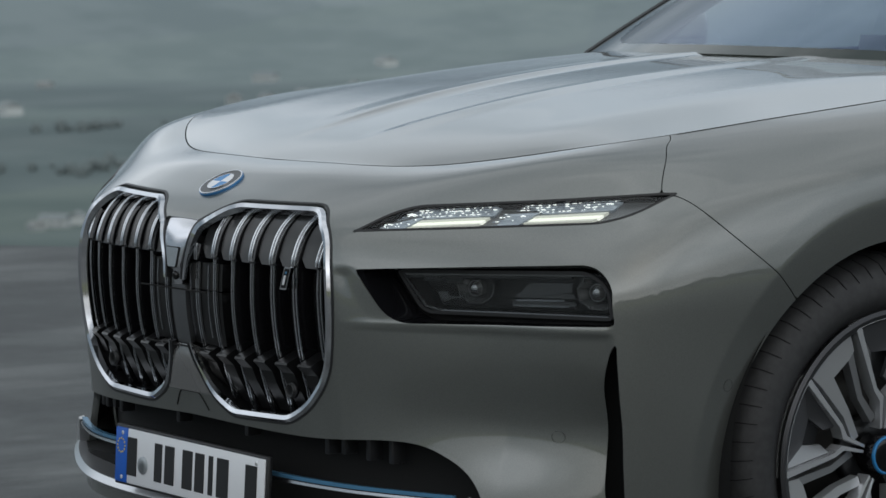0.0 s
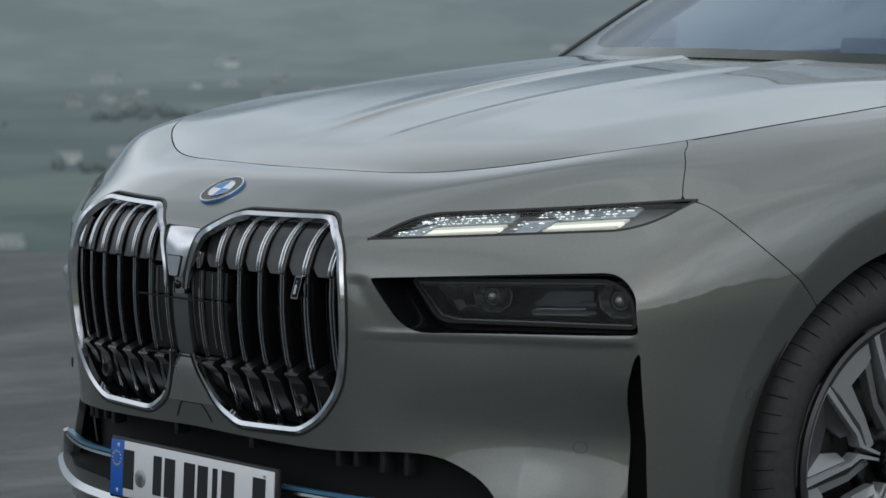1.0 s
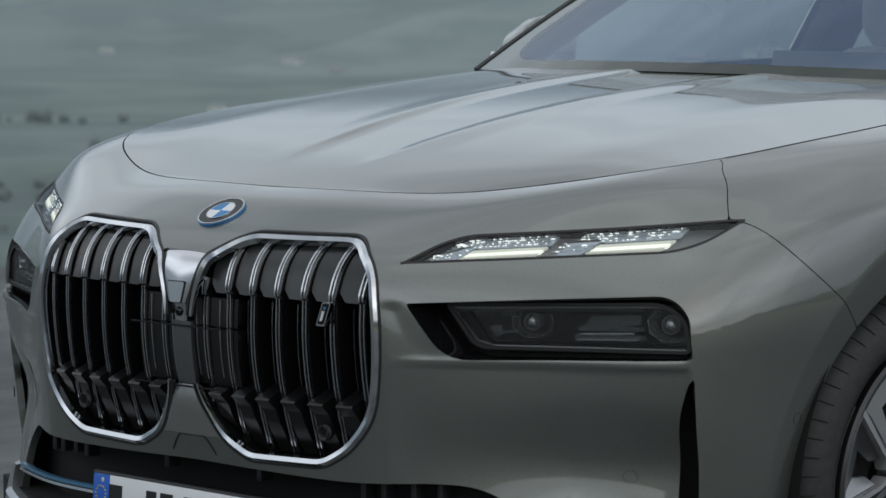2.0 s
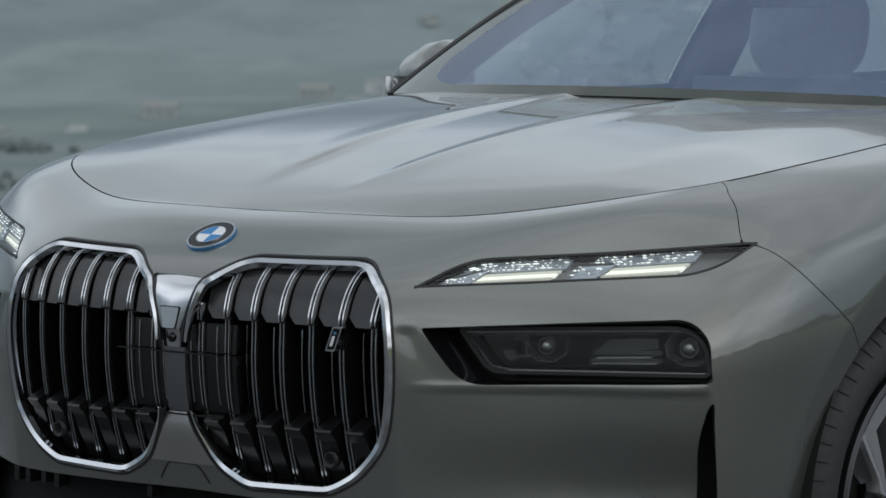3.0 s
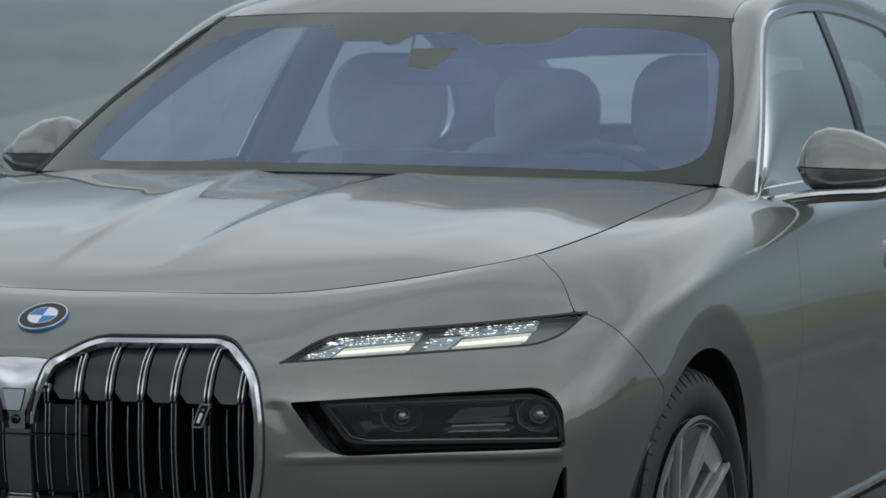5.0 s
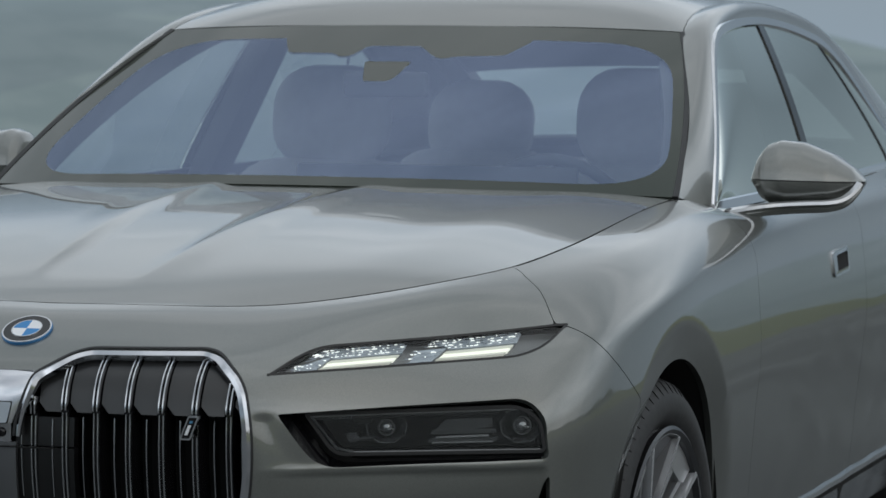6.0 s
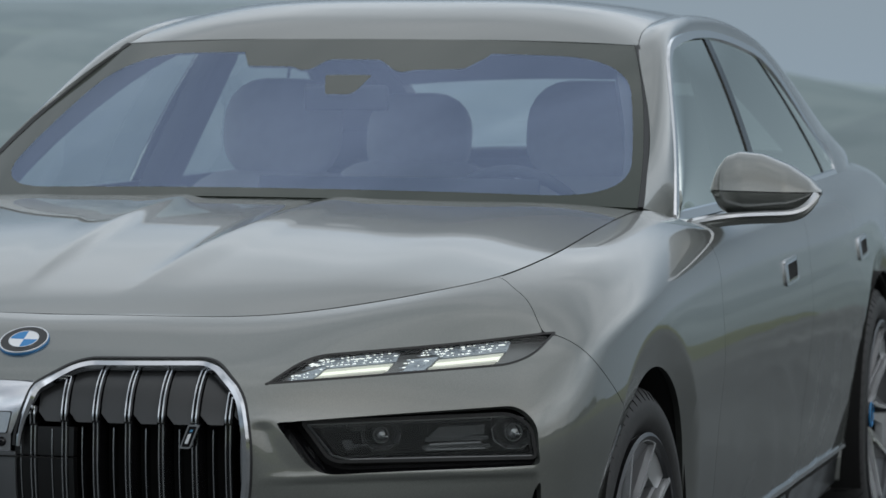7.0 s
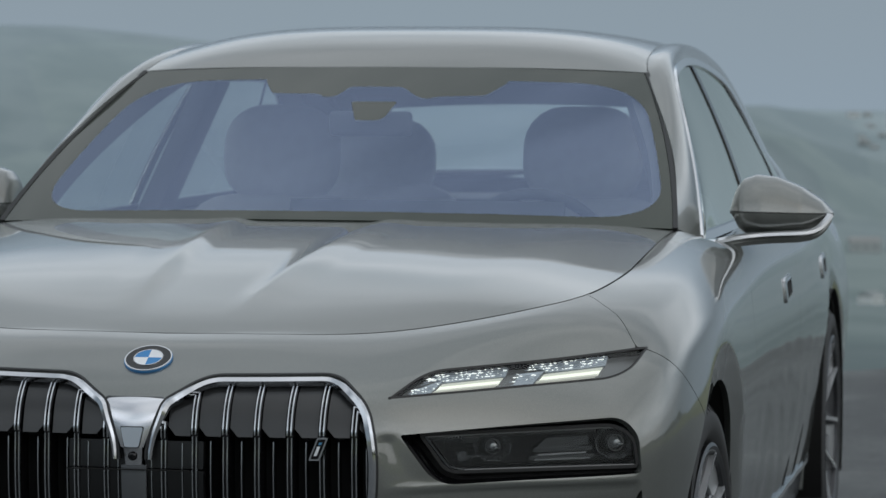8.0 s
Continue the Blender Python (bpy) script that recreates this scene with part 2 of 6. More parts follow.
def sheet(name, v, keep, mat, parent, label="", lip=0.014, flip=False, mirror=False, nrm=None):
    """The part of a grid of points v where keep > 0, cut cleanly along keep = 0, with its edges turned inwards by lip."""
    nrm = grid_normals(v) if nrm is None else nrm
    if flip:
        nrm = -nrm
    keep = np.where(np.abs(keep) < 1e-6, 1e-6, keep)
    verts, norms, index, cuts, faces = [], [], {}, {}, []

    def corner(i, j):
        if (i, j) not in index:
            index[i, j] = len(verts)
            verts.append(v[i, j])
            norms.append(nrm[i, j])
        return index[i, j]

    def cut(a, b):
        key = (a, b) if a < b else (b, a)
        if key not in cuts:
            p, q = key
            t = keep[p] / (keep[p] - keep[q])
            cuts[key] = len(verts)
            verts.append(v[p] + t * (v[q] - v[p]))
            w = nrm[p] + t * (nrm[q] - nrm[p])
            norms.append(w / (np.linalg.norm(w) + 1e-12))
        return cuts[key]

    pos = keep > 0
    full = pos[:-1, :-1] & pos[1:, :-1] & pos[1:, 1:] & pos[:-1, 1:]
    some = pos[:-1, :-1] | pos[1:, :-1] | pos[1:, 1:] | pos[:-1, 1:]
    for i, j in zip(*np.nonzero(some)):
        ring = [(i, j), (i + 1, j), (i + 1, j + 1), (i, j + 1)]
        if full[i, j]:
            f = [corner(*c) for c in ring]
        else:
            f = []
            for a, b in zip(ring, ring[1:] + ring[:1]):
                if pos[a]:
                    f.append(corner(*a))
                if pos[a] != pos[b]:
                    f.append(cut(a, b))
            if len(f) < 3:
                continue
        faces.append(f[::-1] if flip else f)
    if lip:
        seen = {}
        for f in faces:
            for a, b in zip(f, f[1:] + f[:1]):
                if (b, a) in seen:
                    del seen[b, a]
                else:
                    seen[a, b] = 1
        top, low = {}, {}
        for a, b in list(seen):
            for k in (a, b):
                if k not in top:
                    top[k] = len(verts)
                    verts.append(verts[k])
                    norms.append(np.zeros(3))
                    low[k] = len(verts)
                    verts.append(verts[k] - norms[k] * lip)
                    norms.append(np.zeros(3))
            faces.append([top[b], top[a], low[a], low[b]])
    verts, norms = np.array(verts), np.array(norms)
    if mirror:
        verts, norms = verts * (-1, 1, 1), norms * (-1, 1, 1)
        faces = [f[::-1] for f in faces]
    return link_mesh(name, verts, faces, mat, parent, norms, label)


def tube(name, path, section, mat, parent, closed=False, label="", up=None, smooth=True, scale=None):
    """A 2D section (a along the side vector, b along up) swept on a path. up: one vector for all, or one a point."""
    path = np.asarray(path, float)
    n = len(path)
    if closed:
        tan = np.roll(path, -1, axis=0) - np.roll(path, 1, axis=0)
    else:
        tan = np.gradient(path, axis=0)
    tan /= np.linalg.norm(tan, axis=1, keepdims=True) + 1e-12
    up = np.broadcast_to(np.asarray((0, 0, 1) if up is None else up, float), (n, 3))
    side = np.cross(tan, up)
    side /= np.linalg.norm(side, axis=1, keepdims=True) + 1e-12
    upv = np.cross(side, tan)
    sec = np.asarray(section, float)
    k = len(sec)
    sc = np.ones(n) if scale is None else np.asarray(scale, float)
    verts = (path[:, None] + side[:, None] * sec[None, :, :1] * sc[:, None, None] + upv[:, None] * sec[None, :, 1:] * sc[:, None, None]).reshape(-1, 3)
    faces = []
    for i in range(n if closed else n - 1):
        for j in range(k):
            a, b = i * k + j, i * k + (j + 1) % k
            c, d = ((i + 1) % n) * k + (j + 1) % k, ((i + 1) % n) * k + j
            faces.append([a, b, c, d])
    if not closed:
        faces += [list(range(k))[::-1], [(n - 1) * k + j for j in range(k)]]
    ob = link_mesh(name, verts, faces, mat, parent, None, label, smooth)
    tidy(ob.data)
    return ob


def tidy(me, angle=40):
    """Outward faces, and sharp edges where faces meet at more than the angle."""
    bm = bmesh.new()
    bm.from_mesh(me)
    bmesh.ops.recalc_face_normals(bm, faces=bm.faces)
    for e in bm.edges:
        e.smooth = not (len(e.link_faces) == 2 and e.calc_face_angle(0) > radians(angle))
    bm.to_mesh(me)
    bm.free()


def part(name, bm, mat, parent, label="", smooth=True, angle=40):
    """Link a bmesh as one mesh object under a thing or a part."""
    bmesh.ops.recalc_face_normals(bm, faces=bm.faces)
    for e in bm.edges:
        e.smooth = not (len(e.link_faces) == 2 and e.calc_face_angle(0) > radians(angle))
    for f in bm.faces:
        f.smooth = smooth
    me = bpy.data.meshes.new(name)
    bm.to_mesh(me)
    bm.free()
    me.materials.append(mat)
    ob = new(name, me)
    if parent is not None:
        ob.parent = parent
    if label:
        tagged(ob, label)
    return ob


def box(size, at=(0, 0, 0), bevel=0.0, seg=2, m=None):
    bm = bmesh.new()
    bmesh.ops.create_cube(bm, size=1.0, matrix=Matrix.Diagonal((*size, 1)))
    if bevel:
        bmesh.ops.bevel(bm, geom=bm.edges[:], offset=bevel, segments=seg, profile=0.5, affect="EDGES")
    bmesh.ops.transform(bm, verts=bm.verts, matrix=(m if m is not None else Matrix.Translation(at)))
    return bm


def prism(outline, depth, place):
    """A closed 2D outline given thickness; place(a, b, d) turns outline coordinates and depth into a point."""
    bm = bmesh.new()
    f = [bm.verts.new(place(a, b, 0.0)) for a, b in outline]
    g = [bm.verts.new(place(a, b, depth)) for a, b in outline]
    bm.faces.new(f)
    bm.faces.new(g[::-1])
    for i in range(len(f)):
        j = (i + 1) % len(f)
        bm.faces.new([f[j], f[i], g[i], g[j]])
    return bm


def lathe(profile, steps):
    """A ring of (radius, offset) pairs turned about an axis; closed in section."""
    verts, faces, k = [], [], len(profile)
    for i in range(steps):
        a = 2 * math.pi * i / steps
        for r, o in profile:
            verts.append((o, r * math.sin(a), r * math.cos(a)))
    for i in range(steps):
        for j in range(k):
            a, b = i * k + j, i * k + (j + 1) % k
            faces.append([a, b, ((i + 1) % steps) * k + (j + 1) % k, ((i + 1) % steps) * k + j])
    return verts, faces


# ---------------------------------------------------------------- the car's shell
car = new("car")
tagged(car, "grey metallic luxury saloon with a large twin grille, parked on asphalt", "car")

# Rails along one flank, from the middle of the nose round the corner to the tail: rows of (x, y, z)
RAILS = (
    ((0, 0.0663, 0.1929), (0.2026, 0.0600, 0.1939), (0.4377, 0.0850, 0.195), (0.5296, 0.1180, 0.1954), (0.6928, 0.2080, 0.1962), (0.8506, 0.3560, 0.197), (0.9212, 0.5756, 0.1974), (0.9401, 0.9041, 0.1975), (0.9248, 1.3161, 0.1975), (0.9103, 1.7588, 0.1974), (0.9055, 2.7361, 0.1975), (0.9006, 3.765, 0.2177), (0.8964, 4.6911, 0.248), (0.7298, 5.3346, 0.2774), (0, 5.4832, 0.2737)),
    ((0, 0.0371, 0.4243), (0.2049, 0.0375, 0.4253), (0.4399, 0.075, 0.4265), (0.5318, 0.1140, 0.4269), (0.695, 0.2000, 0.4277), (0.8703, 0.3404, 0.4286), (0.9439, 0.5602, 0.429), (0.9678, 0.905, 0.4291), (0.9555, 1.3168, 0.4291), (0.9411, 1.7596, 0.4291), (0.9332, 2.737, 0.4291), (0.9281, 3.7657, 0.4292), (0.9238, 4.6917, 0.4494), (0.7826, 5.3652, 0.4789), (0, 5.5258, 0.475)),
    ((0, -0.0036, 0.6256), (0.2068, 0.0051, 0.6266), (0.4419, 0.0538, 0.6277), (0.5337, 0.1063, 0.6282), (0.6968, 0.212, 0.629), (0.8854, 0.3394, 0.6299), (0.9568, 0.5674, 0.6202), (0.9766, 0.9061, 0.6203), (0.9695, 1.3178, 0.6203), (0.9592, 1.7604, 0.6203), (0.9533, 2.7378, 0.6204), (0.9483, 3.7665, 0.6205), (0.9407, 4.6926, 0.6306), (0.8045, 5.376, 0.64), (0, 5.5476, 0.636)),
    ((0, -0.0009, 0.7162), (0.2076, 0.0088, 0.7172), (0.4427, 0.0586, 0.7183), (0.5344, 0.1152, 0.7188), (0.6976, 0.225, 0.7196), (0.8892, 0.3626, 0.7225), (0.9598, 0.5845, 0.7259), (0.9777, 0.907, 0.7361), (0.9726, 1.3186, 0.7411), (0.9664, 1.7612, 0.7462), (0.9617, 2.7385, 0.7513), (0.9546, 3.7673, 0.7513), (0.9367, 4.6936, 0.7513), (0.8056, 5.3666, 0.7608), (0, 5.5485, 0.7568)),
    ((0, 0.0243, 0.7866), (0.2082, 0.034, 0.7876), (0.4431, 0.0899, 0.7847), (0.5349, 0.1486, 0.7862), (0.698, 0.2687, 0.794), (0.8835, 0.4272, 0.806), (0.9461, 0.631, 0.8214), (0.9663, 0.9185, 0.8417), (0.9614, 1.3199, 0.8518), (0.9552, 1.7624, 0.8618), (0.9505, 2.7398, 0.872), (0.9394, 3.7688, 0.8821), (0.9073, 4.6957, 0.8921), (0.7866, 5.3375, 0.9016), (0, 5.5289, 0.8977)),
    ((0, 0.1091, 0.8399), (0.2082, 0.1146, 0.8379), (0.4432, 0.1561, 0.831), (0.535, 0.2045, 0.8335), (0.6982, 0.3185, 0.8423), (0.8571, 0.4748, 0.8562), (0.9198, 0.6734, 0.8777), (0.9412, 0.9507, 0.907), (0.9405, 1.3211, 0.9241), (0.9385, 1.7636, 0.9392), (0.9338, 2.741, 0.9554), (0.9197, 3.7701, 0.9645), (0.8745, 4.6459, 0.9704), (0.7263, 5.2887, 0.9868), (0, 5.509, 0.9883)),
    ((0, 0.1628, 0.8651), (0.2082, 0.1704, 0.8641), (0.4381, 0.2244, 0.8652), (0.535, 0.2738, 0.8757), (0.688, 0.3731, 0.8956), (0.8112, 0.5058, 0.9062), (0.8608, 0.6964, 0.9297), (0.8823, 0.9633, 0.959), (0.8865, 1.4057, 0.9873), (0.902, 1.7754, 0.9843), (0.9005, 2.7424, 0.9955), (0.8832, 3.7716, 1.0066), (0.8372, 4.6167, 1.0175), (0.6859, 5.2595, 1.0319), (0, 5.4939, 1.0285)),
    ((0, 0.2225, 0.8792), (0.208, 0.2322, 0.8807), (0.4328, 0.3009, 0.8863), (0.5349, 0.3593, 0.8999), (0.6574, 0.4511, 0.9227), (0.7408, 0.577, 0.9432), (0.776, 0.7509, 0.9645), (0.7862, 0.9976, 0.9877), (0.788, 1.543, 1.0291), (0.8275, 1.7884, 1.0081), (0.8332, 2.7448, 1.0223), (0.8139, 3.7742, 1.0384), (0.7712, 4.5986, 1.0524), (0.6147, 5.221, 1.0618), (0, 5.4684, 1.0587)),
)
S_KNOTS = np.r_[0, np.cumsum(np.linalg.norm(np.diff(np.array(RAILS[3])[:, :2], axis=0), axis=1))]
V_KNOTS = np.array((.20, .43, .63, .72, .79, .855, .905, .96))
NS_FRONT, NS_REAR, NV = 210, 240, 112


def wall_points(s, t):
    rails = np.stack([cubic(S_KNOTS, r, s) for r in RAILS])
    k = rails.shape[0]
    flat = cubic(V_KNOTS, rails.reshape(k, -1), t)
    return flat.reshape(len(t), len(s), 3).transpose(1, 0, 2)


S_VALUES = np.r_[np.linspace(0, S_KNOTS[6], NS_FRONT, endpoint=False), np.linspace(S_KNOTS[6], S_KNOTS[8], 110, endpoint=False), np.linspace(S_KNOTS[8], S_KNOTS[-1], NS_REAR - 110)]
T_VALUES = np.linspace(V_KNOTS[0], V_KNOTS[-1], NV)
WALL = wall_points(S_VALUES, T_VALUES)


def surface_y(x, z):
    """Depth y of the front wall at a place of the front view, and its outward normal."""
    front = WALL[: NS_FRONT + 20]
    d = (front[..., 0] - abs(x)) ** 2 + (front[..., 2] - z) ** 2
    i, j = np.unravel_index(np.argmin(d), d.shape)
    i, j = min(max(i, 1), front.shape[0] - 2), min(max(j, 1), front.shape[1] - 2)
    p, du, dv = front[i, j], (front[i + 1, j] - front[i - 1, j]) / 2, (front[i, j + 1] - front[i, j - 1]) / 2
    m = np.array([[du[0], dv[0]], [du[2], dv[2]]])
    a, b = np.linalg.solve(m, (abs(x) - p[0], z - p[2]))
    n = np.cross(du, dv)
    n /= np.linalg.norm(n)
    if n[1] > 0:
        n = -n
    return p[1] + a * du[1] + b * dv[1], n * ((1 if x >= 0 else -1), 1, 1)


def on_front(x, z, out=0.0):
    y, n = surface_y(x, z)
    return np.array((x, y, z)) + out * n


def seam_yz():
    s = np.linspace(0, S_KNOTS[8] + 0.28, 160)
    return cubic(S_KNOTS, RAILS[7], s)


SEAM = seam_yz()
HOOD_C = np.array(((0.1999, 0.8717), (0.2225, 0.8792), (0.303, 0.9034), (0.4266, 0.9336), (0.6121, 0.9718), (0.8181, 1.004), (1.024, 1.0272), (1.2813, 1.0463), (1.6415, 1.0604)))


def hood_height(x, y):
    xe = np.interp(y, SEAM[:, 1], SEAM[:, 0])
    ze = np.interp(y, SEAM[:, 1], SEAM[:, 2])
    zc = cubic(HOOD_C[:, 0], HOOD_C[:, 1], np.clip(y, .2, 1.6).ravel()).reshape(y.shape)
    b = np.clip(np.abs(x) / np.maximum(xe, 1e-4), 0, 1)
    z = zc + (ze - zc) * b**2.3
    fade = np.clip((y - .30) / .28, 0, 1)
    fade = fade * fade * (3 - 2 * fade)
    # a shallow trough down the middle, its walls steepest at the outer crease
    c = .104 + .066 * np.clip((y - .36) / 1.0, 0, 1.2) ** .8
    w = .048 + .018 * np.clip((y - .4) / 1.0, 0, 1)
    u = np.clip((np.abs(x) - c) / w + 1, 0, 1)
    over = np.clip((np.abs(x) - c) / .09, 0, 1)
    z = z + fade * .0062 * (u * u - .55 - .45 * over * over * (3 - 2 * over))
    # a soft crest runs back along each side
    c = .50 + .10 * np.clip((y - .3) / 1.2, 0, 1.2)
    z = z + fade * .0034 * np.exp(-((np.abs(x) - c) / .11) ** 2) * np.clip((xe - np.abs(x)) / .05, 0, 1)
    return z


def rear_edge(x):
    """The hood's rear edge, bowed forwards in the middle."""
    return 1.42 + 0.195 * (np.abs(x) / .786) ** 2.2


def hood_grid():
    nb, na = 150, 130
    b = np.linspace(-1, 1, 2 * nb + 1)
    x = .786 * np.sign(b) * (1 - (1 - np.abs(b)) ** 1.35)
    yf = np.interp(np.abs(x), SEAM[: np.argmax(SEAM[:, 0] > .786) + 1, 0], SEAM[: np.argmax(SEAM[:, 0] > .786) + 1, 1])
    yr = np.maximum(rear_edge(x), yf + .002)
    a = np.linspace(0, 1, na) ** 1.15
    xx = np.broadcast_to(x[:, None], (len(x), na))
    yy = (yf + .0020)[:, None] + (yr - yf - .0020)[:, None] * a
    zz = hood_height(xx, yy)
    return np.stack([xx * .9968, yy, zz + .0005], -1)


# outlines in the front view (x, z), car's left half
GRILLE_OUT = rounded(((0.0548, 0.7718), (0.1247, 0.8154), (0.3619, 0.8185), (0.4227, 0.7665), (0.4404, 0.6881), (0.4395, 0.5975), (0.4234, 0.5119), (0.3688, 0.4513), (0.3123, 0.4228), (0.1385, 0.4189), (0.0774, 0.4498), (0.0321, 0.5251), (0.0247, 0.6156), (0.0275, 0.6961)), (.012, .03, .03, .03, .04, .05, .04, .04, .02, .02, .03, .03, .03, .03))
ARCH_Y, ARCH_Z, ARCH_R = .953, .355, .398
# panel joints in the side view (y, z)
CUT_FENDER = np.concatenate([
    run(((0.605, 0.966), (0.581, 0.944), (0.542, 0.9275), (0.514, 0.909), (0.492, 0.888), (0.475, 0.866), (0.4665, 0.852)), 30),
    run(((0.470, 0.8505), (0.486, 0.845), (0.506, 0.825), (0.530, 0.800), (0.580, 0.757), (0.640, 0.709), (0.700, 0.655), (0.803, 0.550)), 40),
])
CUT_DOOR = ((1.6715, 1.053), (1.6705, 0.9222), (1.6439, 0.8014), (1.6322, 0.6001), (1.6461, 0.3989), (1.6649, 0.1473))
CUT_B = ((2.8755, 1.1034), (2.8432, 0.9021), (2.8307, 0.6002), (2.8273, 0.1474))
CUT_C = ((4.1, 1.1034), (4.0578, 0.9525), (3.9329, 0.7512), (3.7874, 0.5499), (3.7245, 0.399), (3.7227, 0.1474))
DRL_OUT = rounded(((0.4520, 0.7770), (0.509, 0.8240), (0.7191, 0.8390), (0.8579, 0.8525), (0.8750, 0.8525), (0.8560, 0.8160), (0.8220, 0.8000), (0.6167, 0.7865)), (.004, .03, .05, .01, .004, .03, .04, .05))
LAMP_OUT = rounded(((0.4773, 0.7134), (0.8466, 0.7334), (0.8789, 0.7003), (0.8844, 0.6279), (0.5387, 0.6202)), (.004, .05, .05, .008, .035))
INTAKE = rounded(((-0.6535, 0.3571), (-0.5724, 0.404), (-0.3683, 0.4009), (0.0003, 0.4062), (0.3683, 0.4009), (0.5113, 0.4087), (0.5724, 0.404), (0.6535, 0.3571), (0.7134, 0.2165), (-0.7134, 0.2165)), (.03, .04, .05, .05, .05, .06, .05, .05, .02, .02))
CURTAIN = rounded(((0.8850, 0.600), (0.8830, 0.449), (0.8690, 0.235), (0.860, 0.235), (0.846, 0.32), (0.846, 0.43), (0.858, 0.52), (0.876, 0.585)), (.006, .02, .006, .006, .04, .04, .04, .02))


def shift_wall():
    """The lower bumper panel steps in behind the corner, with a ledge under the lamp."""
    v = WALL.copy()
    x, z = v[..., 0], v[..., 2]
    ramp = np.clip((x - .44) / .26, 0, 1) ** 1.1
    stepx = np.clip((np.interp(z, (.2, .45, .6), (.866, .881, .884)) - x) / .010, 0, 1)
    ledge = np.clip((.6165 - z) / .008, 0, 1)
    # the lower panel starts upright, draws in towards a waist and flares again at the foot
    hz = (.10, .25, .33, .38, .41, .44, .475, .51, .55, .59, .62, .70, 1.2)
    hollow = np.clip(cubic(hz, (-.20, .16, .50, .80, .95, 1.0, .82, .50, .20, .05, 0, 0, 0), z.ravel()), -.6, 1).reshape(z.shape)
    front = v[..., 1] < 0.5
    d = np.where(front, stepx * ledge * (.003 + .044 * hollow) * ramp, 0)
    # a thin shelf stands out under the lamp
    shelf = np.clip((.624 - z) / .005, 0, 1) * np.clip((z - .610) / .006, 0, 1) * np.clip((x - .45) / .06, 0, 1) * stepx
    d = d - np.where(front, .0030 * shelf, 0)
    # a dimple between the grille and the lamp, with a fold above it
    edge = .4773 + (.7134 - z) * .66
    d = d + np.where(front, .005 * np.clip((x - .432) / .03, 0, 1) * np.clip((edge - x) / .03, 0, 1) * np.clip((.7145 - z) / .009, 0, 1) * np.clip((z - .61) / .09, 0, 1), 0)
    v[..., 1] += d
    v[..., 0] -= d * .15 * stepx
    # the lower door skins are faintly wavy
    soft = np.clip((v[..., 1] - 1.7) / .3, 0, 1) * np.clip((3.75 - v[..., 1]) / .3, 0, 1) * np.clip((.76 - v[..., 2]) / .2, 0, 1)
    v[..., 0] += .0015 * soft * np.sin(13 * v[..., 1] + 3.2 * np.sin(8 * v[..., 2] + 1)) * np.sin(17 * v[..., 2] + 2.1 * np.sin(5 * v[..., 1]))
    # the bands round the wheel openings lean inwards
    for wy, wz, wr in ((ARCH_Y, ARCH_Z, ARCH_R), (4.15, .362, .400)):
        e = np.hypot(v[..., 1] - wy, v[..., 2] - wz) - wr
        band = np.clip(1 - e / .074, 0, 1.2) * (v[..., 0] > .5)
        v[..., 0] -= .020 * band
    return v


BODY = shift_wall()


def doubled(v):
    return np.concatenate([v[::-1] * (-1, 1, 1), v[1:]])


FULL = doubled(BODY)
FX, FY, FZ = FULL[..., 0], FULL[..., 1], FULL[..., 2]
AX = np.abs(FX)
N_FULL = grid_normals(FULL)


V_PLATE = rounded(((-.05, .779), (.060, .779), (.038, .70), (.030, .66), (-.05, .66)), .006)


def wall_fields():
    """Keep-fields on the wall: positive where metal stands."""
    f = {}
    front = FY < 0.62
    big = np.full(AX.shape, 9.0)
    grille = np.where(front, np.maximum(inside(GRILLE_OUT, AX, FZ), .034 - np.maximum(AX, np.abs(FZ - .6105) - .1165)), -9)
    f["open"] = -grille
    orig = doubled(WALL)
    f["open"] = np.minimum(f["open"], np.where(front, -inside(CURTAIN, np.abs(orig[..., 0]), orig[..., 2]), big))
    for o in (DRL_OUT, LAMP_OUT, V_PLATE):
        f["open"] = np.minimum(f["open"], np.where(front, -inside(o, AX, FZ), big))
    f["open"] = np.minimum(f["open"], np.where(front, -inside(INTAKE, FX, FZ), big))
    f["arch"] = np.hypot(FY - ARCH_Y, FZ - ARCH_Z) - ARCH_R
    f["rear_arch"] = np.hypot(FY - 4.15, FZ - .362) - .400
    for name, line in (("fender", CUT_FENDER), ("door", CUT_DOOR), ("b", CUT_B), ("c", CUT_C)):
        at = np.array(line)[::-1]
        raw = FY - np.interp(FZ, at[:, 1], at[:, 0])
        grow = [np.gradient(raw, axis=k) / (np.linalg.norm(np.gradient(FULL, axis=k), axis=-1) + 1e-6) for k in (0, 1)]
        f[name] = raw / np.clip(np.hypot(*grow), .25, 9)
    return f


FIELD = wall_fields()
GAP = .0009


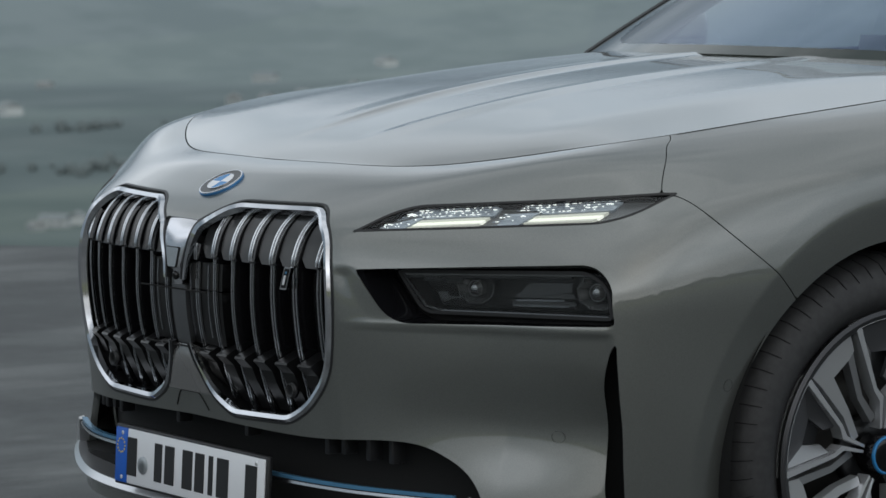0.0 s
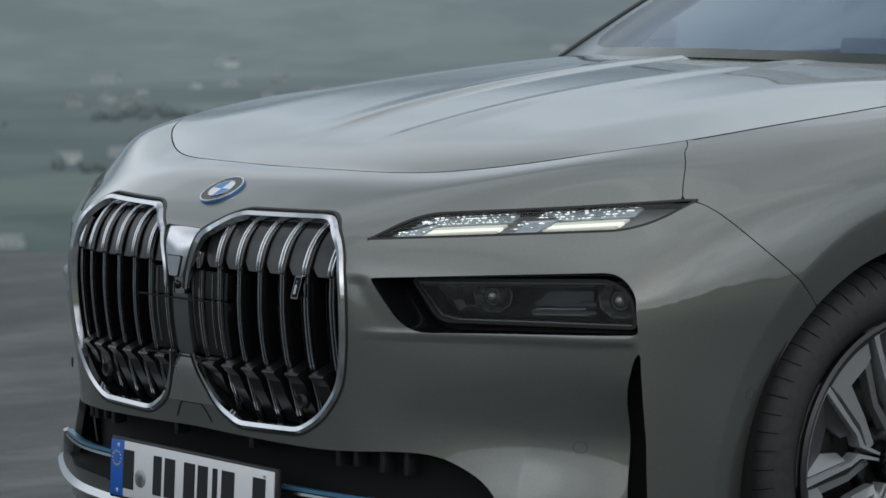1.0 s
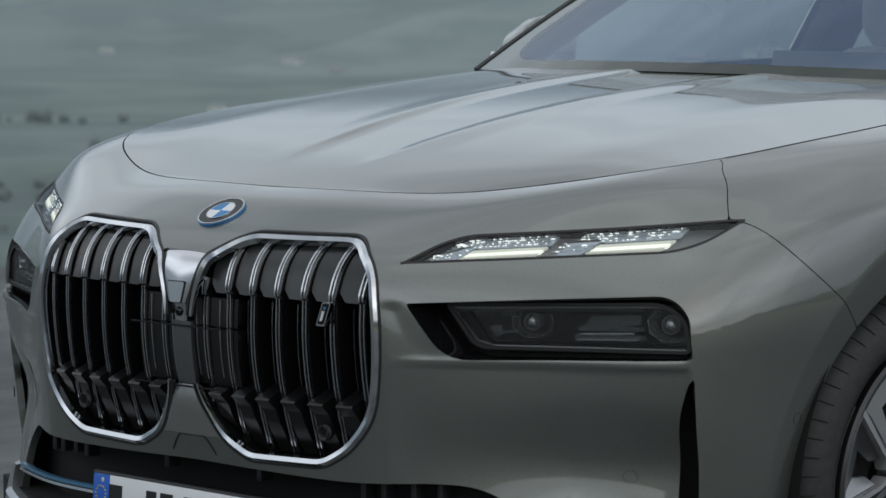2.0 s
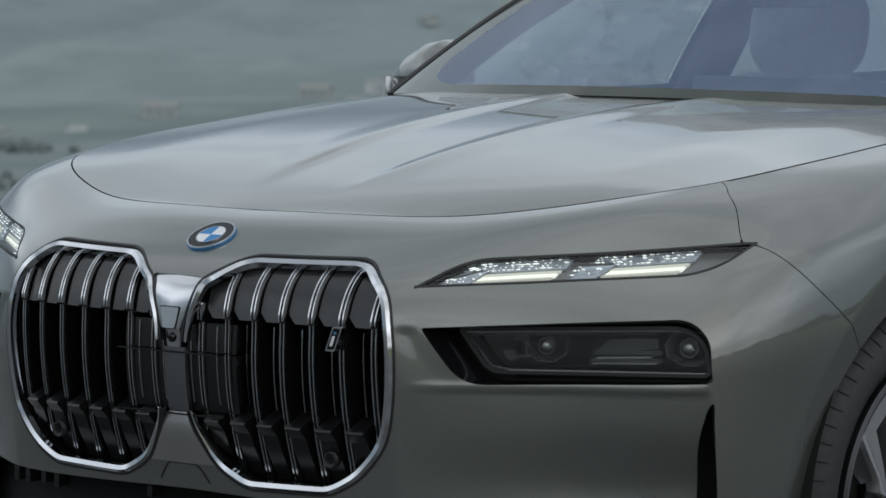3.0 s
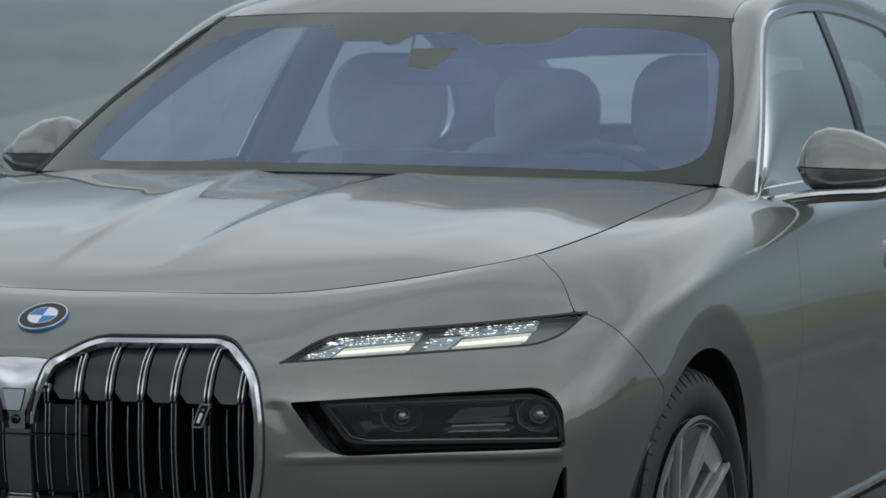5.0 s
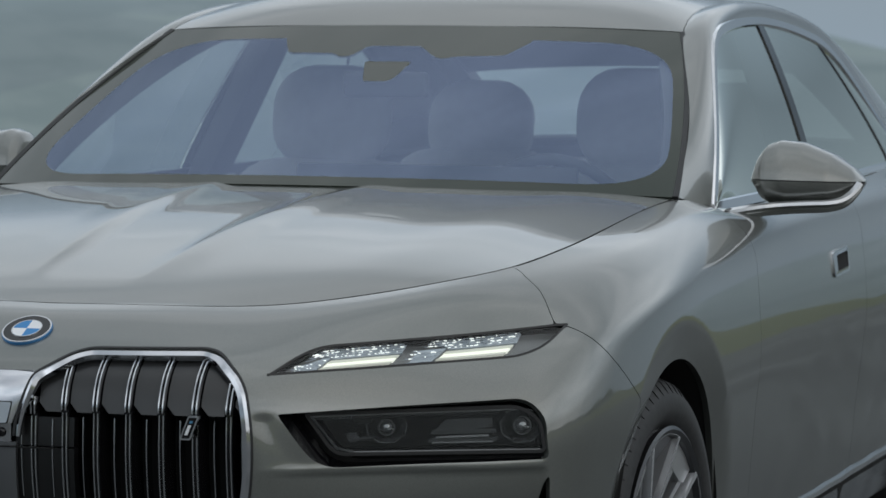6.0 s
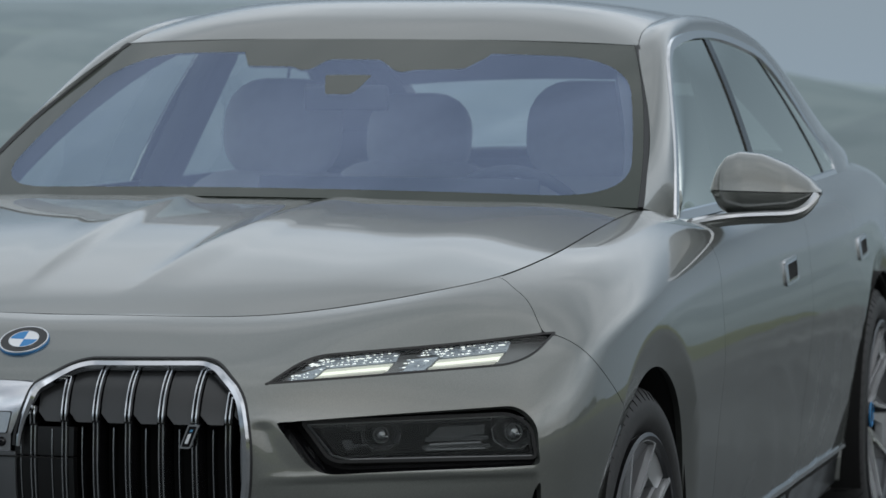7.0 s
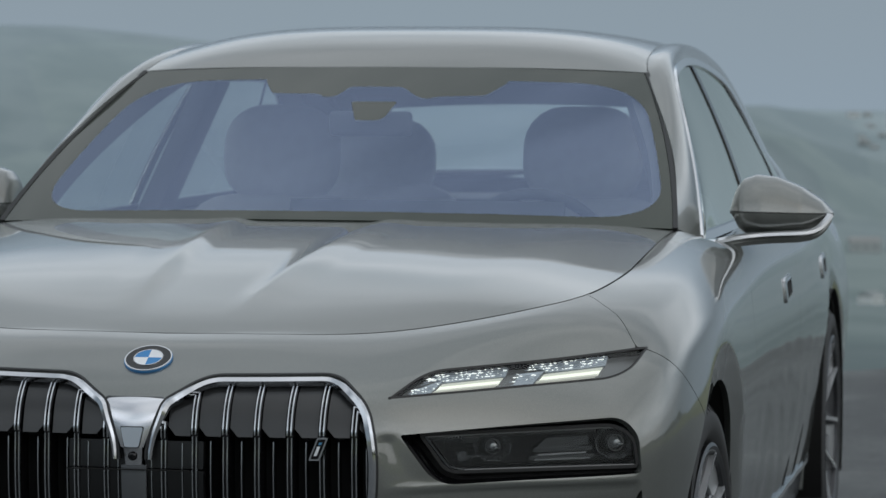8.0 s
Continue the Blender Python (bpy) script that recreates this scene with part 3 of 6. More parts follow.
def build_shell():
    f = FIELD
    lo = np.minimum.reduce
    sheet("front_bumper", FULL, lo([-f["fender"] - GAP, f["open"], f["arch"], .70 - FY]), PAINT, car, nrm=N_FULL)
    for side in (1, -1):
        half = FX * side
        body = lambda *k: lo([half, *k])
        sheet("front_fender", FULL, body(f["fender"] - GAP, -f["door"] - GAP, f["arch"], f["open"]), PAINT, car, nrm=N_FULL)
        sheet("front_door", FULL, body(f["door"] - GAP, -f["b"] - GAP, FZ - .31), PAINT, car, nrm=N_FULL)
        sheet("rear_door", FULL, body(f["b"] - GAP, -f["c"] - GAP, f["rear_arch"], FZ - .31), PAINT, car, nrm=N_FULL)
        sheet("rear_quarter", FULL, body(f["c"] - GAP, f["rear_arch"], AX - .02), PAINT, car, nrm=N_FULL)
        sheet("side_sill", FULL - N_FULL * .012, body(f["door"] - .02, -f["c"] - .02, .306 - FZ), SATIN, car, "satin aluminium lower sill panel", nrm=N_FULL)
    # black seals behind the joints
    joints = lo([np.abs(f["fender"]), np.abs(f["door"]), np.abs(f["b"]), np.abs(f["c"])])
    seal = np.maximum(.015 - joints, np.where(FZ < .34, .02 - np.abs(FZ - .308), -1))
    sheet("body_seal", FULL - N_FULL * .011, lo([seal, f["arch"] - .01, f["rear_arch"] - .01, f["open"] - .012]), VOID, car, lip=0, nrm=N_FULL)


build_shell()
HOOD = hood_grid()
sheet("hood", HOOD, np.ones(HOOD.shape[:2]), PAINT, car, lip=.016)
sheet("hood_seal", HOOD * (1.012, 1, 1) + (0, -.004, -.016), np.ones(HOOD.shape[:2]), VOID, car, lip=0)


# dark gap between the hood and the fenders
for sgn in (1, -1):
    line = SEAM[(SEAM[:, 1] > .585) & (SEAM[:, 1] < 1.60)] * (sgn, 1, 1) + (0, 0, 0 if sgn > 0 else -.0022)
    tube("hood_gap", line, ((-.0022, -.012), (.0022, -.012), (.0010, .0007), (-.0010, .0007)), VOID, car, up=(0, 0, 1))


# ---------------------------------------------------------------- upper body
PILLAR_IN = run(((0.7877, 1.615, 1.0351), (0.7370, 1.9272, 1.2129), (0.6352, 2.276, 1.3846), (0.6086, 2.6012, 1.4500), (0.6003, 3.0645, 1.4680), (0.6037, 3.5785, 1.4400), (0.6179, 4.0917, 1.3585), (0.6601, 4.6035, 1.2129), (0.6976, 5.0332, 1.0722)), 120)
DLO_TOP = run(((0.8285, 1.7935, 1.0081), (0.7829, 1.9968, 1.1679), (0.7034, 2.3095, 1.3608), (0.676, 2.537, 1.403), (0.6575, 3.0109, 1.424), (0.6609, 3.5249, 1.3959), (0.6734, 3.8018, 1.3487), (0.7256, 4.128, 1.188), (0.7732, 4.2284, 1.0826), (0.7996, 4.2067, 1.0445)), 120)


def build_upper():
    def both(name, v, mat, label="", lip=.01, flip=False, parent=car):
        for m in (False, True):
            sheet(name, v, np.ones(v.shape[:2]), mat, parent, label, lip=lip, mirror=m, flip=flip)

    # painted frame between the screen or roof and the side windows, bulging outwards
    def loft(a, b, n, bulge):
        t = np.linspace(0, 1, n)[None, :, None]
        v = a[:, None] * (1 - t) + b[:, None] * t
        out = v + 0
        mid = 4 * t[..., 0] * (1 - t[..., 0])
        out[..., 0] += .7 * bulge * mid
        out[..., 2] += bulge * mid
        return out

    k = 112
    a, b = PILLAR_IN[:k], DLO_TOP[:k]
    v = loft(a, b, 14, np.interp(np.arange(k), (0, 8, 24, 34, 46, 80, 111), (.0, .006, .011, .014, .020, .022, .010))[:, None])
    both("pillar_frame", v[:, ::-1], PAINT)
    # rear pillar down to the flank
    belt_r = run((tuple(DLO_TOP[-1]), (.785, 4.48, 1.05), (.74, 4.84, 1.055), (.70, 5.03, 1.06)), 30)
    low_r = np.concatenate([DLO_TOP[104:], belt_r])
    up2 = run((tuple(PILLAR_IN[96]), tuple(PILLAR_IN[104]), tuple(PILLAR_IN[112]), tuple(PILLAR_IN[119])), len(low_r))
    both("rear_pillar", loft(up2, low_r, 12, .01)[:, ::-1], PAINT)

        # roof
    ys = np.r_[2.287, np.linspace(2.32, 4.30, 46)]
    t = np.linspace(-1, 1, 61)
    xe = np.interp(ys, PILLAR_IN[:, 1], PILLAR_IN[:, 0]) - .002
    ze = np.interp(ys, PILLAR_IN[:, 1], PILLAR_IN[:, 2])
    crown = cubic((2.25, 2.287, 2.36, 2.45, 2.55, 2.65, 2.95, 3.6, 4.8), (.006, .011, .026, .0385, .0475, .050, .043, .034, .028), ys)
    fwd = np.interp(ys, (2.287, 3.0), (.072, 0))
    w = np.abs(t)[None] ** 3.6
    x = xe[:, None] * t[None]
    z = ze[:, None] + crown[:, None] * (1 - w)
    y = ys[:, None] - fwd[:, None] * (1 - np.abs(t)[None] ** 2.2)
    roof = np.stack([x, y, z], -1)
    sheet("roof", roof.transpose(1, 0, 2), np.ones(roof.shape[:2][::-1]), PAINT, car, lip=.015)
    # rear window
    yr = np.linspace(4.30, 5.06, 20)
    xr = np.interp(yr, PILLAR_IN[:, 1], PILLAR_IN[:, 0])
    zr = np.interp(yr, PILLAR_IN[:, 1], PILLAR_IN[:, 2])
    rw = np.stack([xr[:, None] * t[None], yr[:, None] + 0 * t[None], zr[:, None] + np.interp(yr, (4.3, 5.06), (.0305, .028))[:, None] * (1 - w)], -1)
    sheet("rear_window", rw.transpose(1, 0, 2), np.ones(rw.shape[:2][::-1]), REAR_GLASS, car, lip=.004)
    # boot lid
    ylid = np.linspace(5.04, 5.44, 14)
    wl = np.interp(ylid, (5.0, 5.2, 5.35, 5.46), (.715, .64, .50, .25))
    lid = np.stack([wl[:, None] * t[None], ylid[:, None] + 0 * t[None], np.interp(ylid, (5.04, 5.44), (1.075, 1.065))[:, None] + .02 * (1 - w)], -1)
    sheet("boot_lid", lid.transpose(1, 0, 2), np.ones(lid.shape[:2][::-1]), PAINT, car, lip=.01)

    # windscreen: a shallow curved pane, with a dark ceramic border
    n, m = 241, 161
    u, q = np.linspace(-1, 1, n)[:, None], np.linspace(0, 1, m)[None]
    bot_y, top_y = 1.412 + .203 * np.abs(u) ** 2.2, 2.21 + .072 * np.abs(u) ** 2.2
    bot_z, top_z = 1.053 - .018 * np.abs(u) ** 2.2, 1.400 - .013 * np.abs(u) ** 2.2
    bx, tx = .781, .626
    bulge = .006 * 4 * q * (1 - q)
    ws = np.stack([u * (bx + (tx - bx) * q + .072 * q * (1 - q)), bot_y + (top_y - bot_y) * q - bulge * .5, bot_z + (top_z - bot_z) * q + bulge], -1)
    uu, qq = np.broadcast_to(u, (n, m)), np.broadcast_to(q, (n, m))
    # an outline in metres of the pane, so that its corners are round
    poly = rounded(((-.634, .036), (.680, .036), (.672, .668), (-.640, .672)), (.15, .15, .17, .17), 12)
    f = inside(poly, uu * .70, qq * .74)
    # sensor housing hangs into the top of the clear area
    dip = rounded(((-.33, .80), (-.31, .668), (-.262, .594), (-.14, .590), (-.118, .572), (-.092, .574), (-.066, .628), (.070, .628), (.118, .575), (.142, .563), (.165, .577), (.285, .586), (.338, .660), (.35, .80)), .014)
    pod = rounded(((-.043, .549), (.072, .549), (.058, .470), (.046, .452), (-.010, .452)), .006)
    g = -np.maximum(inside(dip, uu * .70, qq * .74), inside(pod, uu * .70, qq * .74))
    f = np.minimum(f, g)
    sheet("windscreen", ws, f, WS_GLASS, car, "blue-tinted coated windscreen reflecting the sky", lip=0)
    sheet("windscreen_border", ws, -f, FRIT, car, "dark ceramic border of the windscreen", lip=.004)
    edge_l = np.stack([ws[-1, :, 0] + .004, ws[-1, :, 1], ws[-1, :, 2]], -1)
    for sgn in (1, -1):
        tube("windscreen_seal", edge_l * (sgn, 1, 1), ((-.006, -.008), (.006, -.008), (.006, .002), (-.005, .003)), BLACK, car, up=(0, -.5, .8))
        ditch = PILLAR_IN[30:100] * (sgn, 1, 1) + (-sgn * .003, 0, -.001)
        tube("roof_ditch_seal", ditch, ((-.004, -.008), (.004, -.008), (.004, .001), (-.004, .001)), BLACK, car, up=(0, 0, 1))

    # side windows
    belt = run(((0.8285, 1.7935, 1.0081), (0.8372, 2.3332, 1.0163), (0.8342, 2.9505, 1.0244), (0.8185, 3.6711, 1.0354), (0.7996, 4.2067, 1.0445)), 320)
    top = DLO_TOP
    top80 = np.stack([np.interp(belt[:, 1], np.maximum.accumulate(top[:112, 1]), top[:112, i]) for i in range(3)], -1)
    t = np.linspace(0, 1, 26)[None, :, None]
    v = belt[:, None] * (1 - t) + top80[:, None] * t
    v[..., 0] += .012 * 4 * (t * (1 - t))[..., 0]
    v[..., 0] -= .008
    for m in (False, True):
        yy = v[..., 1]
        bline = side_of(((2.83, 1.02), (2.97, 1.42)), yy, v[..., 2])
        cline = side_of(((4.00, 1.03), (3.65, 1.38)), yy, v[..., 2])
        keepf = bline - .033
        keepr = -bline - .033
        # right panes reflect less, so the view through them stays bright
        sheet("front_window", v, keepf, SIDE_GLASS_RIGHT if m else SIDE_GLASS_LEFT, car, lip=.003, mirror=m)
        sheet("rear_side_window", v, np.minimum(keepr, np.abs(cline) - .0045), SIDE_GLASS_RIGHT if m else SIDE_GLASS_LEFT, car, lip=.003, mirror=m)
        sheet("window_pillar_cover", v + (.004, 0, 0), .032 - np.abs(bline), GLOSS, car, "gloss black cover between side windows", lip=.006, mirror=m)
        sheet("window_divider", v + (.003, 0, 0), 0.005 - np.abs(cline), BLACK, car, lip=.004, mirror=m)
    # bright surround
    loop = np.concatenate([DLO_TOP, belt[::-1][1:-1]])
    loop = loop + (-.003, 0, 0)
    for sgn in (1, -1):
        tube("window_seal", (loop + (-.008, 0, 0)) * (sgn, 1, 1), ((-.014, -.005), (.014, -.005), (.014, .002), (-.014, .002)), BLACK, car, closed=True, up=(sgn, 0, .25))
    sec = ((-.014, -.006), (.014, -.006), (.014, .001), (.010, .005), (-.010, .005), (-.014, .001))
    for sgn in (1, -1):
        p = loop * (sgn, 1, 1)
        tube("window_surround", p, sec, CHROME, car, closed=True, up=(sgn, 0, .25), label="bright chrome window surround")


build_upper()


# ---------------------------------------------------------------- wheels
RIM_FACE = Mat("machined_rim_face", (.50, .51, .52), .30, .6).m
# darker copy of the machined face: shade put into the colour
RIM_HALF_LIT = Mat("half_lit_rim_metal", (.30, .307, .315), .30, .6).m
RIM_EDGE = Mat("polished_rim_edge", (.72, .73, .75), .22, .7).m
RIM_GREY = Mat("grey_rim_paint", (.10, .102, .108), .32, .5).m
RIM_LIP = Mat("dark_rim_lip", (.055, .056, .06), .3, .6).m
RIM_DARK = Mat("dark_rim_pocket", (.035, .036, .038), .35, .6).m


def build_wheel(y, z, side, radius=.369):
    hub = new("wheel")
    hub.parent = car
    hub.location = (side * .946, y, z)
    # the front wheels are steered a little
    hub.rotation_euler = (0, 0, (0 if side > 0 else math.pi) - (radians(2.5) if y < 2 else 0))
    R, r = radius, .273
    prof = [(r, -.215), (r + .02, -.238), (R - .05, -.240), (R - .016, -.226), (R - .002, -.195), (R, -.12), (R - .002, -.052), (R - .014, -.022), (R - .035, -.006), (R - .065, .000), (r + .018, -.004), (r + .002, -.014), (r - .012, -.03), (r - .012, -.2)]
    v, f = lathe(prof, 144)
    ty = link_mesh("tyre", v, f, RUBBER, hub, None, "black road tyre")
    tidy(ty.data, 50)
    # tread grooves on the shoulder: one mesh, set round the tyre
    b = bmesh.new()
    rows = []
    for i, (x, q, nx, nq) in enumerate(((-.085, R - .0009, 0, 1), (-.052, R - .0020, .15, .99), (-.037, R - .0080, .37, .93), (-.022, R - .0140, .6, .8), (-.013, R - .0240, .75, .66), (-.006, R - .0350, .9, .43))):
        half, skew = .0013 - .00012 * i, .006 * i / 5
        rows.append([b.verts.new((x + nx * e, skew + s * half, q + nq * e)) for s, e in ((-1, -.003), (-1, .0007), (1, .0007), (1, -.003))])
    for r0, r1 in zip(rows, rows[1:]):
        for j in range(4):
            b.faces.new([r0[j], r0[(j + 1) % 4], r1[(j + 1) % 4], r1[j]])
    b.faces.new(rows[0])
    b.faces.new(rows[-1][::-1])
    bmesh.ops.recalc_face_normals(b, faces=b.faces)
    groove = part("tread_groove", b, VOID, hub)
    for i in range(66):
        a = 2 * math.pi * i / 66
        m = Matrix.Rotation(-a, 4, "X")
        g = groove if i == 0 else new("tread_groove", groove.data)
        g.parent = hub
        g.matrix_basis = m
    # rim barrel and lip
    lip = [(r - .006, -.012), (r - .001, -.004), (r - .008, .000), (r - .020, -.006), (r - .024, -.03), (r - .03, -.19), (r - .022, -.19), (r - .012, -.03)]
    v, f = lathe(lip, 120)
    rim = link_mesh("rim", v, f, RIM_LIP, hub, None, "two-tone alloy rim with angular spokes")
    tidy(rim.data, 45)
    v, f = lathe([(.0, -.10), (.235, -.11), (.238, -.125), (.0, -.125)], 60)
    link_mesh("brake_disc", v, f, Mat("brake_steel", (.06, .058, .055), .5, .8).m if "brake_steel" not in bpy.data.materials else bpy.data.materials["brake_steel"], hub)
    return hub


def arc(a0, a1, q, n=8):
    return [(a0 + (a1 - a0) * i / n, q) for i in range(n + 1)]


def spoke_set(hub):
    """Five grey panels, each in a bright frame that runs into a stem, and five broad machined blades with a slot between them."""
    for k in range(5):
        for turn in ("panel", "blade"):
            rot = Matrix.Rotation(radians(72 * k + (73 if turn == "panel" else 37)), 4, "X")

            def place(ang, q, d, low=-.052, high=-.010):
                """ang: degrees off the axis, q: radius; the face rises from the hub to the lip."""
                x = low + (high - low) * min(1, q / .24) ** 1.4 - d
                q = q * 1.012
                return rot @ Vector((x, -q * math.sin(radians(ang)), q * math.cos(radians(ang))))

            if turn == "panel":
                high = lambda p, q, d: place(p, q, d, -.044, -.004)
                part("frame_arc", prism(arc(-21, 21, .2610) + arc(20.6, -20.6, .2530), .03, high), RIM_EDGE, hub, "bright polished frame edge")
                for s in (1, -1):
                    bar = [(s * 21, .2560), (s * 18.2, .2530), (s * 11.0, .128), (s * 3.0, .108), (s * 3.0, .048), (s * 9.0, .048), (s * 7.5, .100), (s * 14.2, .124)]
                    part("frame_bar", prism(bar, .030, high), RIM_EDGE, hub, "bright polished frame bar")
                    # one flank lighter, its mirror twin darker: light put into the colour
                    side = [(s * 18.0, .2530), (s * 7.5, .190), (s * 5.5, .140), (s * 10.5, .130)]
                    part("side_facet", prism(side, .010, lambda p, q, d: place(p, q, d + (.006 if q > .24 or abs(p) > 10 else .022))), RIM_HALF_LIT if s > 0 else RIM_GREY, hub)
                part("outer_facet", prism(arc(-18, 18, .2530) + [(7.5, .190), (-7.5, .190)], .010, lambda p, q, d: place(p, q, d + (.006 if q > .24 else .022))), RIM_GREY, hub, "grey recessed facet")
                # a dark plate stands for the shade inside the opening
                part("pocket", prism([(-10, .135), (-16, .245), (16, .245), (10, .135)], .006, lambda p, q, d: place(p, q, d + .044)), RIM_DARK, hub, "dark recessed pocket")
            else:
                band = arc(-13.3, 13.3, .2580) + [(12.8, .205), (4.0, .200), (-9.0, .205), (-13.0, .215)]
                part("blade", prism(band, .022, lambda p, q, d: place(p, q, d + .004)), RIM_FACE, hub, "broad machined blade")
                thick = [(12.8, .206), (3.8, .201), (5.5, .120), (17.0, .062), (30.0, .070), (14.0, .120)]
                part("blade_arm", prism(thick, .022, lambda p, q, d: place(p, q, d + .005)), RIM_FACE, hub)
                # the thin arm takes the darker copy, as if turned from the light
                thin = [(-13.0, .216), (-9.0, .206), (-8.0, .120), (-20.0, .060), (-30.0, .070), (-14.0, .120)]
                part("blade_arm", prism(thin, .022, lambda p, q, d: place(p, q, d + .008)), RIM_HALF_LIT, hub)
    v, f = lathe([(.0, -.026), (.030, -.027), (.036, -.032), (.040, -.07), (.0, -.07)], 40)
    link_mesh("centre_cap", v, f, GLOSS, hub)
    v, f = lathe([(.0365, -.030), (.0345, -.0255), (.0315, -.025), (.031, -.03)], 40)
    link_mesh("cap_ring", v, f, Mat("blue_ring", (.03, .22, .5), .25).m if "blue_ring" not in bpy.data.materials else bpy.data.materials["blue_ring"], hub)
    v, f = lathe([(.0, -.085), (.058, -.085), (.07, -.10), (.0, -.10)], 30)
    link_mesh("hub_flange", v, f, RIM_DARK, hub)


for side in (1, -1):
    for wy, wz in ((.952, .353), (4.15, .359)):
        h = build_wheel(wy, wz, side)
        spoke_set(h)


def build_wells():
    for side in (1, -1):
        for wy, wz, rad in ((ARCH_Y, ARCH_Z, ARCH_R + .003), (4.15, .362, .403)):
            a = np.linspace(radians(-25), radians(205), 60)
            prof = np.array((.95, .92, .88, .6))
            v = np.stack([np.broadcast_to(prof[None] * 1.0, (60, 4)), wy + np.cos(a)[:, None] * (rad + .004 + 0 * prof[None]), wz + np.sin(a)[:, None] * (rad + .004 + 0 * prof[None])], -1)
            v[:, 0, 0] = .945
            sheet("wheel_housing", v, np.ones(v.shape[:2]), VOID, car, "black plastic wheel housing", lip=0, mirror=side < 0)
            bm = bmesh.new()
            ring = [bm.verts.new((side * .6, wy + math.cos(t) * (rad + .004), wz + math.sin(t) * (rad + .004))) for t in a]
            bm.faces.new(ring)
            part("wheel_housing", bm, VOID, car)


build_wells()
# floor pan closes the body from below
pan = rounded(((-.86, .3), (-.6, .16), (.6, .16), (.86, .3), (.56, .48), (.56, 1.34), (.88, 1.36), (.88, 3.68), (.56, 3.7), (.56, 4.55), (.86, 4.6), (.7, 5.2), (-.7, 5.2), (-.86, 4.6), (-.56, 4.55), (-.56, 3.7), (-.88, 3.68), (-.88, 1.36), (-.56, 1.34), (-.56, .48)), .02, 2)
part("underbody", prism(pan, .06, lambda a, b, d: (a, b, .2 + d)), VOID, car)


# ---------------------------------------------------------------- grille
DARK_GLOSS = Mat("dark_grey_gloss", (.036, .037, .038), .26, .1).m
BLUE = Mat("pale_blue_accent", (.14, .36, .58), .2, .6).m
WHITE = Mat("white_enamel", (.75, .76, .78), .2).m


def z_range(poly, x, inset):
    zs = np.linspace(.40, .84, 441)
    ok = zs[inside(poly, np.full(zs.shape, x), zs) > inset]
    return (ok.min(), ok.max()) if len(ok) else (None, None)


def recess(z):
    """How far the slats stand behind the nose surface: deeper towards the top and bottom edges."""
    return float(np.interp(z, (.42, .46, .51, .57, .70, .72, .80, .83), (.029, .023, .018, .015, .013, .010, .021, .026)))


def strip(name, x, z0, z1, width, depth, off, mat, parent, label="", n=18):
    """An upright strip following the nose, off behind its surface."""
    pts = [on_front(x, z) + (0, recess(z) + off, 0) for z in np.linspace(z0, z1, n)]
    sec = ((-width / 2, 0), (-width / 2 * .7, .0016), (width / 2 * .7, .0016), (width / 2, 0), (width / 2, -depth), (-width / 2, -depth))
    return tube(name, pts, sec, mat, parent, up=(0, -1, 0), label=label)


BLOCK = Mat("satin_black_plastic", (.006, .006, .0064), .30).m
GRILLE_CHROME = Mat("grille_chrome", (.62, .63, .66), .11, 1.0).m
SLAT_CHROME = Mat("satin_slat_chrome", (.70, .71, .73), .16, 1.0).m
SLATS = (.054, .111, .168, .226, .285, .343, .399)


